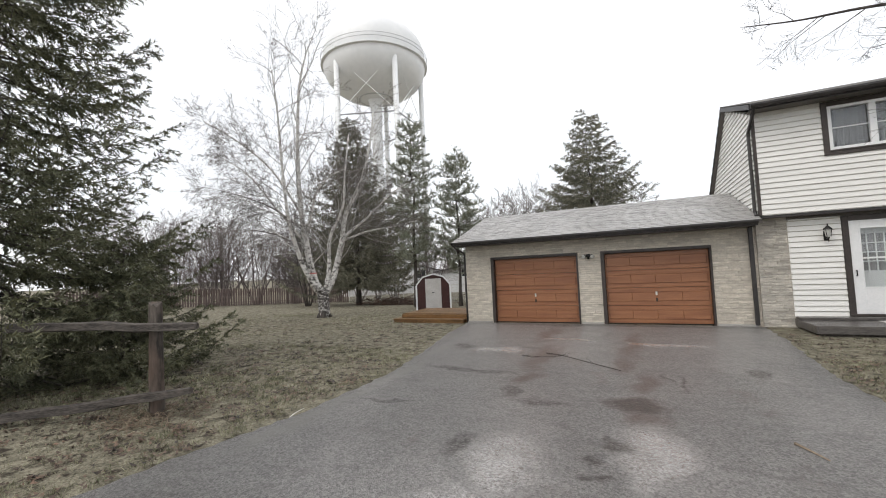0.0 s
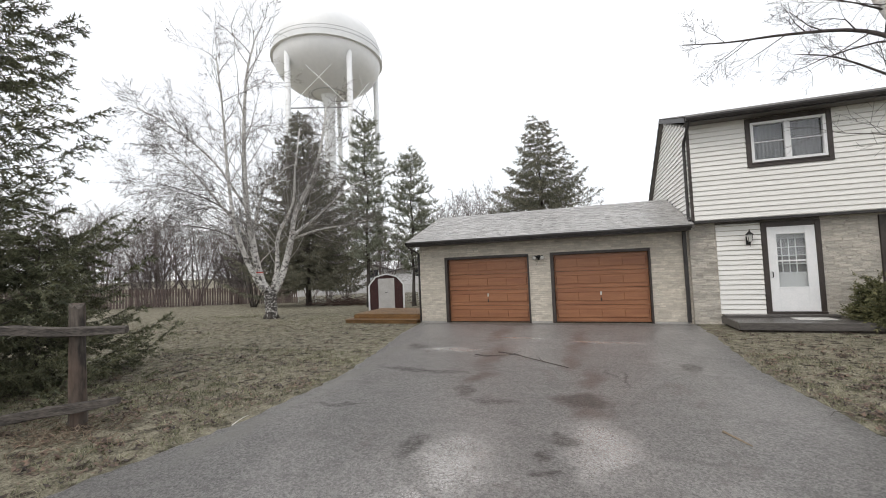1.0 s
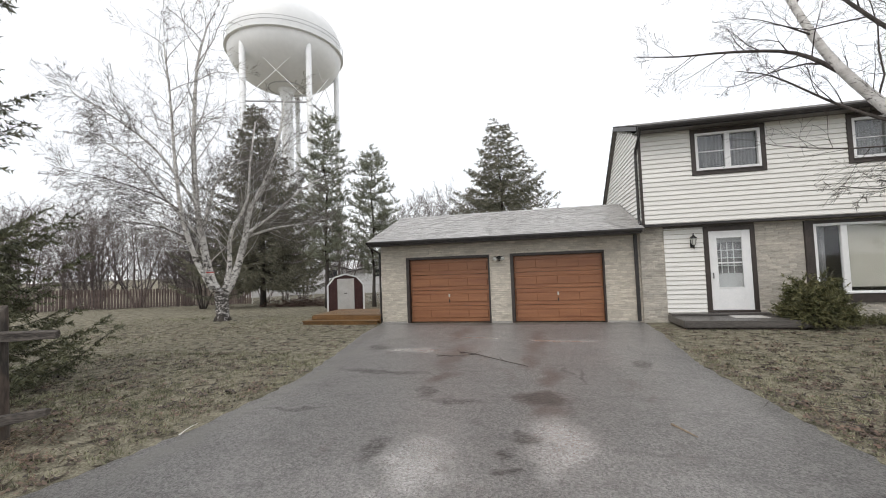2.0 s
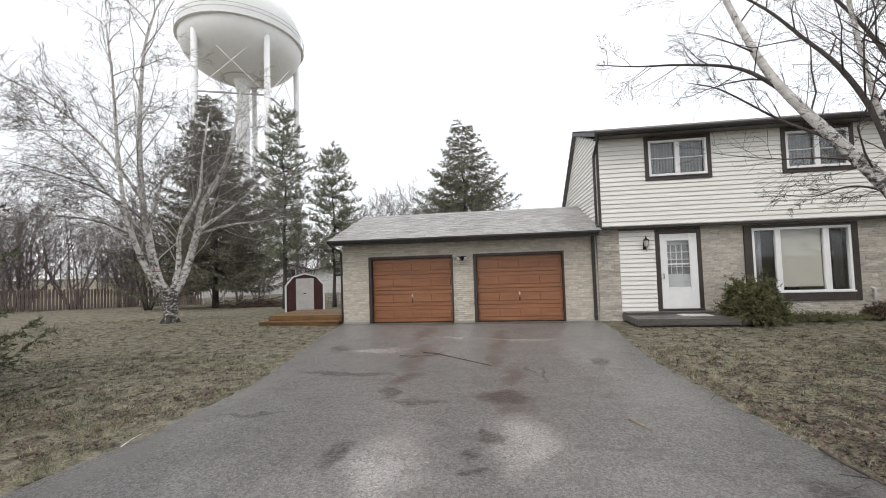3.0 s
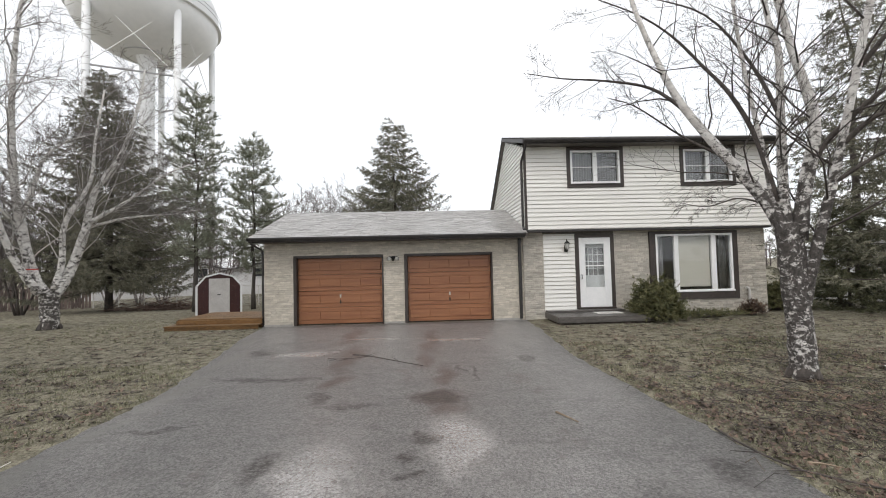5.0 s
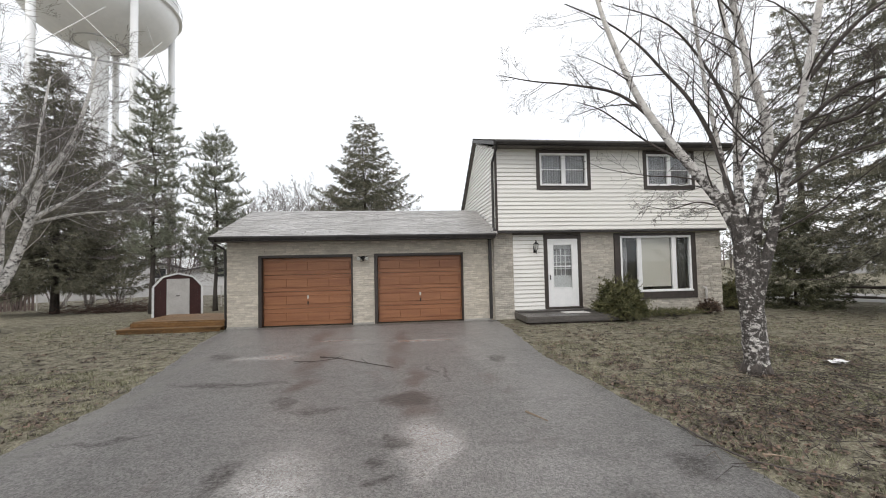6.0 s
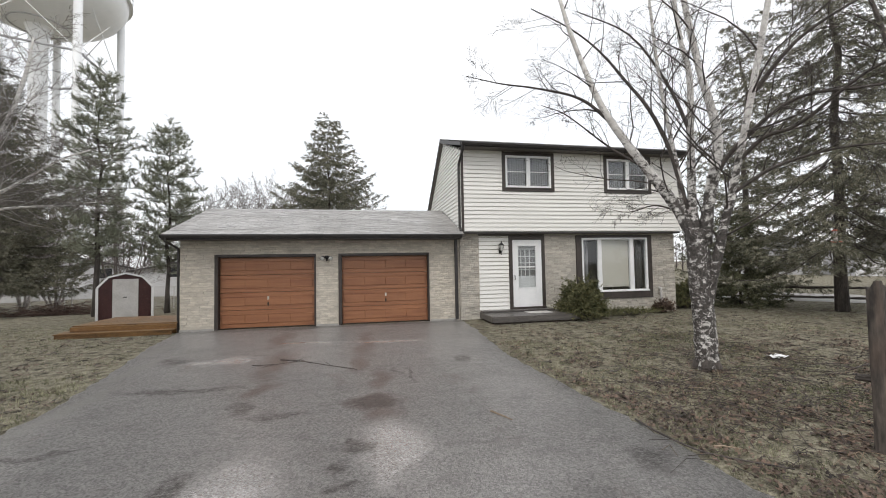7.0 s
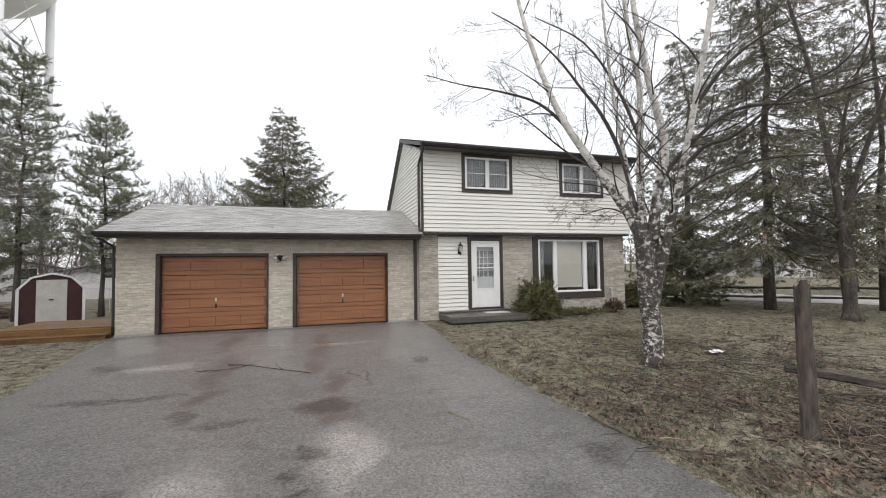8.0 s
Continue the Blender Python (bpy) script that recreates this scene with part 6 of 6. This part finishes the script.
def small_things():
    leafy("yew_bush", 11.3, -1.0, 0.86, 0.75, 1.18, "rounded dark olive evergreen bush under the window", 91, 620, 0.075, M_BUSH)
    leafy("ground_ivy", 13.2, -0.7, 1.4, 0.4, 0.12, "low straggling evergreen cover along the brick wall", 92, 130, 0.05, M_BUSH, "plant")
    leafy("dry_shrub", 14.7, -0.55, 0.4, 0.3, 0.42, "small dry reddish shrub by the vent pipe", 93, 90, 0.06, M_DEADLEAF, "plant")
    leafy("dark_shrub", 16.6, 0.6, 0.7, 0.7, 0.95, "dark low shrub at the house corner", 94, 300, 0.08, M_BUSH)
    v = thing("vent_pipe", 14.92, LOW_Y - 0.09, 0, "pale plastic vent pipe up the brick wall", "pipe")
    part("pipe", tube([(14.92, LOW_Y - 0.13, 0.1), (14.92, LOW_Y - 0.13, 0.78), (14.9, LOW_Y - 0.13, 0.86), (14.82, LOW_Y - 0.13, 0.88)], [0.04] * 4, 8), M_OFFWHITE, v, "", True)
    part("pipe_hood", box(14.87, 14.97, LOW_Y - 0.19, LOW_Y - 0.02, 0.02, 0.14, 0.01), M_OFFWHITE, v)
    # bird feeder under a spruce bough
    x, y, z = 18.4, -3.4, 2.55
    f = thing("bird_feeder", x, y, z, "red and white bird feeder hung from a spruce bough", "bird feeder")
    part("hanging_wire", tube([(x, y, z + 0.1), (x + 0.02, y + 0.02, z + 1.6)], [0.006, 0.006], 5), M_BLACK, f)
    part("tube_body", tube([(x, y, z - 0.22), (x, y, z + 0.12)], [0.05, 0.05], 12), M_OFFWHITE, f)
    v2, fc = lathe([(0.14, z - 0.25), (0.14, z - 0.22), (0.05, z - 0.21)], x, y, 14)
    raw("tray", v2, fc, M_RED, f)
    v2, fc = lathe([(0.09, z + 0.10), (0.06, z + 0.13), (0.01, z + 0.16)], x, y, 14)
    raw("cap", v2, fc, M_RED, f)
    # a strip of marking tape tied round the side lawn's birch
    tp = thing("marking_tape", -8.72, 0.5, 2.0, "faded red marking tape tied round a birch stem", "tape")
    tv, tf = lathe([(0.20, 2.0), (0.207, 2.01), (0.20, 2.035), (0.195, 2.035)], -8.70, 0.55, 16)
    raw("tape", tv, tf, M_RED, tp)
    # litter and fallen wood
    p = thing("paper_scrap", 11.69, -6.96, 0.02, "crumpled white scrap of paper on the lawn", "litter")
    bm = bmesh.new()
    bmesh.ops.create_grid(bm, x_segments=6, y_segments=4, size=0.5)
    rng = random.Random(9)
    for q in bm.verts:
        q.co = (11.69 + q.co.x * 0.30, -6.96 + q.co.y * 0.2, 0.045 + rng.uniform(0, 0.05))
    sc = part("paper", bm, M_WHITE, p)
    sc.modifiers.new("thick", "SOLIDIFY").thickness = 0.003

    def stick(pts, r, label, seed, material, side=0):
        rg = random.Random(seed)
        s = thing("fallen_stick", *pts[0], label, "stick", "fallen sticks")
        main = limb(pts, r, r * 0.5)
        lines_mesh("stem", [main], 6, material, s, "", 0.15, seed)
        for i in range(side):
            q = main[0][int(len(main[0]) * (i + 1) / (side + 1.5))]
            e = q + Vector((rg.uniform(-0.3, 0.3), rg.uniform(-0.3, 0.3), rg.uniform(0.0, 0.05)))
            lines_mesh("side_twig", [([q, e], [r * 0.5, r * 0.2])], 4, material, s)

    stick([(0.33, -9.36, 0.03), (0.29, -9.2, 0.04), (0.25, -9.02, 0.03)], 0.008, "short white peeled stick at the drive's edge", 2, M_PALESTICK)
    stick([(2.75, -4.75, 0.05), (3.1, -5.0, 0.07), (3.6, -5.35, 0.05), (4.2, -5.8, 0.035)], 0.014, "thin forked branch lying on the wet drive", 3, M_TWIG, 4)
    stick([(2.3, -5.0, 0.035), (2.75, -5.1, 0.05), (3.2, -4.85, 0.04)], 0.01, "thin twig lying on the wet drive", 4, M_TWIG, 3)
    stick([(5.83, -8.28, 0.04), (5.9, -8.42, 0.04), (5.98, -8.6, 0.04)], 0.014, "short pale peeled stick on the drive", 5, M_STRAW)
    stick([(7.62, -9.66, 0.03), (7.7, -9.72, 0.045), (7.82, -9.78, 0.035)], 0.012, "pale broken stick at the lawn's edge", 6, M_STRAW)
    stick([(7.35, -8.9, 0.03), (7.3, -9.4, 0.06), (7.45, -9.8, 0.04), (7.9, -10.2, 0.04)], 0.014, "dark bent twig at the lawn's edge", 7, M_TWIG, 3)
    stick([(8.3, -7.0, 0.03), (8.25, -7.25, 0.1), (8.2, -7.4, 0.2)], 0.012, "small upright twig in the lawn", 8, M_PALETWIG, 1)
    stick([(12.0, -7.9, 0.04), (12.8, -7.8, 0.07), (13.8, -8.2, 0.05)], 0.016, "dark fallen branch on the lawn", 9, M_TWIG, 5)
    stick([(9.9, -9.6, 0.04), (10.6, -9.4, 0.08), (11.4, -9.8, 0.05)], 0.014, "dark fallen branch under the birch", 10, M_TWIG, 5)


def scattered():
    """Grass, dead leaves and dry stalks."""
    r = np.random.RandomState(4)

    def lay(n, xr, yr, keep):
        x, y = r.uniform(*xr, n), r.uniform(*yr, n)
        ok = np.array([keep(a, b) for a, b in zip(x, y)])
        return x[ok], y[ok]

    def lawn(a, b):
        return not (edge_x(DRIVE_L, b) - 0.03 < a < edge_x(DRIVE_R, b) + 0.03 and b < 0.2) and not (-4.5 < a < 16 and b > -0.2) and not (8 < a < 11 and b > -1.5)

    # tufts of blades, closer together where a slow noise is high
    gx, gy, gh = [], [], []
    for n, xr, yr, per in ((9000, (-6, 0.4), (-12.5, -5), 9), (9000, (-14, 0.2), (-6, 4), 5), (11000, (7, 13), (-12.5, -4), 8), (8000, (7, 24), (-7, -0.3), 5)):
        a, b = lay(n, xr, yr, lawn)
        m = np.array([noise.noise((p * 1.3, q * 1.3, 0)) + 0.5 * noise.noise((p * 5, q * 5, 5)) for p, q in zip(a, b)]) > r.uniform(-0.6, 0.4, len(a))
        a, b = np.repeat(a[m], per), np.repeat(b[m], per)
        spread = np.repeat(r.uniform(0.012, 0.05, m.sum()), per)
        gx.append(a + r.normal(0, 1, len(a)) * spread)
        gy.append(b + r.normal(0, 1, len(a)) * spread)
        gh.append(np.repeat(r.uniform(0.025, 0.075, m.sum()), per))
    x, y, tall = np.concatenate(gx), np.concatenate(gy), np.concatenate(gh)
    n = len(x)
    z = np.array([ground_z(a, b) for a, b in zip(x, y)]) - 0.02
    h = tall * (0.6 + 0.8 * r.rand(n))
    a = r.uniform(0, 2 * np.pi, n)
    lean = r.uniform(0, 0.07, n)
    la = r.uniform(0, 2 * np.pi, n)
    wv = 0.004 + 0.005 * r.rand(n)
    v = np.empty((n, 3, 3))
    v[:, 0] = np.c_[x - np.cos(a) * wv, y - np.sin(a) * wv, z]
    v[:, 1] = np.c_[x + np.cos(a) * wv, y + np.sin(a) * wv, z]
    v[:, 2] = np.c_[x + np.cos(la) * lean, y + np.sin(la) * lean, z + h]
    tagged(mesh_arrays("grass", v.reshape(-1, 3), np.arange(n * 3).reshape(-1, 3), M_GRASS, None), "short sparse olive grass over the lawn", "grass", kind="stuff")

    # curled dead leaves, thick under the birch and along the drive
    px, py = [], []
    for cx, cy, sx, sy, n in ((9.8, -9.3, 1.6, 0.8, 800), (10.5, -7.3, 1.6, 1.2, 420), (12.5, -9.0, 2.2, 1.5, 700), (8.4, -8.6, 0.7, 0.8, 900), (-1.6, -10.2, 0.8, 0.5, 420), (-3, -7.5, 2.6, 2.2, 500), (14, -5, 4, 2.2, 700), (-0.4, -9.8, 0.25, 1.5, 260), (7.62, -9.3, 0.2, 1.2, 520), (7.45, -6, 0.15, 2.2, 220)):
        px.append(r.normal(cx, sx, n))
        py.append(r.normal(cy, sy, n))
    # wet matted drifts of leaves, gathered in small heaps
    for cx, cy, sx, sy, heaps in ((9.3, -8.9, 1.6, 1.2, 62), (12.5, -7.3, 2.8, 2.1, 150), (9.8, -10.5, 0.7, 0.4, 110), (-2.2, -8.6, 1.6, 1.5, 50)):
        for _ in range(heaps):
            hx, hy, spread, n = r.normal(cx, sx), r.normal(cy, sy), r.uniform(0.05, 0.17), r.randint(14, 44)
            px.append(r.normal(hx, spread * 1.4, n))
            py.append(r.normal(hy, spread, n))
    # small sodden clumps all over the lawns
    for xr, yr, clumps in (((-5.5, 0.4), (-12, -6), 330), ((-13, 0.2), (-6.5, 0), 420), ((7, 13), (-12, -4), 420), ((7, 21), (-6, -1.2), 380)):
        for _ in range(clumps):
            hx, hy, spread, n = r.uniform(*xr), r.uniform(*yr), r.uniform(0.02, 0.07), r.randint(4, 14)
            px.append(r.normal(hx, spread * 1.6, n))
            py.append(r.normal(hy, spread, n))
    x, y = np.concatenate(px), np.concatenate(py)
    ok = np.array([lawn(p, q) and q < -0.4 for p, q in zip(x, y)])
    x, y = x[ok], y[ok]
    n = len(x)
    a, s = r.uniform(0, 2 * np.pi, n), r.uniform(0.011, 0.03, n)
    c, sn = np.cos(a), np.sin(a)
    v = np.empty((n, 4, 3))
    for k, (u, w, up) in enumerate(((-1.3, 0, 1), (0, -0.7, 0), (1.3, 0, 1), (0, 0.7, 0))):
        v[:, k] = np.c_[x + s * (u * c - w * sn), y + s * (u * sn + w * c), 0.02 + r.uniform(0.0, 0.02, n) + up * s * r.uniform(0, 1.1, n)]
    tagged(mesh_arrays("dead_leaves", v.reshape(-1, 3), np.arange(n * 4).reshape(-1, 4), M_DEADLEAF, None), "brown dead leaves strewn over the lawn", "leaves", kind="stuff")
    # bleached stalks at the foot of the fence posts
    lines = []
    rg = random.Random(12)
    for cx, cy, k, wide in ((-1.5, -10.1, 140, 1), (9.3, -10.3, 40, 1), (10.2, -8.6, 40, 5)):
        for _ in range(k):
            p = Vector((cx + rg.gauss(0, 0.35 * wide), cy + rg.gauss(0, 0.25 * wide), 0.02 + rg.random() * 0.06))
            d = rg.uniform(0, 6.28)
            l2 = rg.uniform(0.1, 0.4)
            lines.append(([p, p + Vector((math.cos(d) * l2 * 0.5, math.sin(d) * l2 * 0.5, rg.uniform(0.02, 0.1))), p + Vector((math.cos(d) * l2, math.sin(d) * l2, rg.uniform(-0.02, 0.04)))], [0.004, 0.004, 0.002]))
    tagged(lines_mesh("dry_stalks", lines, 3, M_STRAW, None), "bleached dry stalks at the foot of the posts", "dry stalks", kind="stuff")
    # fine twigs dropped on the lawn
    lines = []
    for _ in range(900):
        cx, cy = rg.gauss(10.6, 2.2), rg.gauss(-8.5, 1.5)
        if not lawn(cx, cy) or cy > -1.6:
            continue
        d, l2 = rg.uniform(0, 6.28), rg.uniform(0.15, 0.6)
        p = Vector((cx, cy, 0.03 + rg.random() * 0.03))
        lines.append(([p, p + Vector((math.cos(d) * l2 * 0.5, math.sin(d) * l2 * 0.5, 0.03)), p + Vector((math.cos(d + 0.3) * l2, math.sin(d + 0.3) * l2, 0.0))], [0.004, 0.0035, 0.002]))
    tagged(lines_mesh("fallen_twigs", lines, 3, M_TWIG, None), "thin dark twigs fallen on the lawn", "twigs", kind="stuff")


def neighbours():
    # pale side street behind the rail fence
    bm = bmesh.new()
    vs = [bm.verts.new(p) for p in ((33, -14, 0.02), (37, -11, 0.02), (19, 16, 0.02), (15, 12.5, 0.02))]
    bm.faces.new(vs)
    bmesh.ops.recalc_face_normals(bm, faces=bm.faces)
    tagged(part("side_street", bm, M_CONCRETE), "pale wet side street", "road", kind="structure")

    def far_house(name, x, y, ang, w, d, eave, ridge, wallm, label, garage=False):
        h = thing(name, x, y, 0, label, "house", "houses across the street")
        m = pose(x, y, 0, 0, 0, ang)

        def put(bm):
            bmesh.ops.transform(bm, matrix=m, verts=bm.verts)
            return bm

        part("wall", put(box(-w / 2, w / 2, -d / 2, d / 2, -1.5, eave)), wallm, h)
        part("gable_wall", put(prism([(-w / 2, eave), (0, ridge), (w / 2, eave)], "y", -d / 2, d / 2)), M_FARDARK if garage else wallm, h)
        part("roof", put(prism([(-w / 2 - 0.5, eave - 0.2), (0, ridge + 0.1), (w / 2 + 0.5, eave - 0.2), (w / 2 + 0.4, eave - 0.35), (0, ridge - 0.08), (-w / 2 - 0.4, eave - 0.35)], "y", -d / 2 - 0.5, d / 2 + 0.5)), M_FARDARK, h, "dark shingle roof")
        if garage:
            part("garage_door", put(box(-w * 0.36, w * 0.36, -d / 2 - 0.08, -d / 2, -0.1, 2.3, 0.02)), M_FARWHITE, h, "white garage door")
        for k in (-1, 1):
            if not garage:
                win = part("window", put(box(k * w * 0.27 - 0.8, k * w * 0.27 + 0.8, -d / 2 - 0.06, -d / 2, 0.9, 2.2, 0.01)), M_WHITE, h)
                part("pane", put(box(k * w * 0.27 - 0.68, k * w * 0.27 + 0.68, -d / 2 - 0.09, -d / 2 - 0.06, 1.0, 2.1)), M_DARKPANE, win)
        return h

    far_house("neighbour_garage", 57.5, 18.9, -57, 6.5, 8, 2.5, 4.4, M_FARWALL, "grey gabled garage with a white door across the street", True)
    far_house("neighbour_house", 55.6, 29.4, -47, 13, 8, 2.7, 4.8, M_FARWALL, "low grey house with a dark roof across the street")
    far_house("neighbour_house", 62, 4, -70, 12, 8, 2.7, 4.9, M_FARWHITE, "low white house with a dark roof across the street")
    far_house("neighbour_house", -30, 40, 35, 15, 8, 2.0, 3.8, M_FARWHITE, "low white house behind the back fence")
    far_house("neighbour_house", -13, 44, 10, 18, 8, 2.0, 3.6, M_FARWHITE, "long white house behind the back fence")


def red_car():
    """A small hatchback parked across the street, nose to the street."""
    x, y = 53.3, 14.2
    c = thing("car", x, y, 0, "dark red hatchback parked before the garage across the street", "car")
    m = pose(x, y, 0, 0, 0, 32)

    def put(bm):
        bmesh.ops.transform(bm, matrix=m, verts=bm.verts)
        return bm

    body = [(-1.95, 0.35), (1.95, 0.35), (2.0, 0.62), (1.85, 0.82), (1.0, 0.95), (-1.85, 0.98), (-2.0, 0.7)]
    part("body", put(prism(body, "y", -0.82, 0.82)), M_CARRED, c)
    part("cabin", put(prism([(-1.75, 0.97), (0.95, 0.94), (0.35, 1.42), (-1.35, 1.46)], "y", -0.72, 0.72)), M_CARRED, c)
    for sd in (-1, 1):
        part("side_window", put(prism([(-1.5, 1.02), (0.7, 1.0), (0.28, 1.36), (-1.25, 1.39)], "y", sd * 0.725, sd * 0.735)), M_DARKPANE, c, "dark side glass")
        for wx in (-1.25, 1.25):
            w = part("wheel", put(tube([(wx, sd * 0.66, 0.31), (wx, sd * 0.84, 0.31)], [0.31, 0.31], 16)), M_BLACK, c, "black tyre")
            part("rim", put(tube([(wx, sd * 0.83, 0.31), (wx, sd * 0.85, 0.31)], [0.19, 0.17], 12)), M_CHROME, w, "pale metal rim")


def brush_pile():
    """Cut branches and dead stalks heaped under the conifers."""
    rng = random.Random(71)
    x0, y0 = -12.2, 13.2
    lines = []
    for _ in range(420):
        x, y = x0 + rng.gauss(0, 1.7), y0 + rng.gauss(0, 0.5)
        z = ground_z(x, y) + abs(rng.gauss(0, 0.22))
        a, ln = rng.uniform(0, 6.28), rng.uniform(0.4, 1.3)
        p = Vector((x, y, z))
        lines.append(([p, p + Vector((math.cos(a) * ln * 0.5, math.sin(a) * ln * 0.5, rng.uniform(-0.02, 0.2))), p + Vector((math.cos(a) * ln, math.sin(a) * ln, rng.uniform(-0.05, 0.3)))], [0.018, 0.013, 0.006]))
    b = thing("brush_pile", x0, y0, ground_z(x0, y0), "heap of brown cut branches under the conifers", "brush pile")
    tagged(lines_mesh("dead_brush", lines, 4, M_BRUSH, b), kind="stuff")


rail_fences()
red_car()
brush_pile()
board_fence()
deck_and_shed()
stoop()
wall_lantern()
small_things()
neighbours()
scattered()
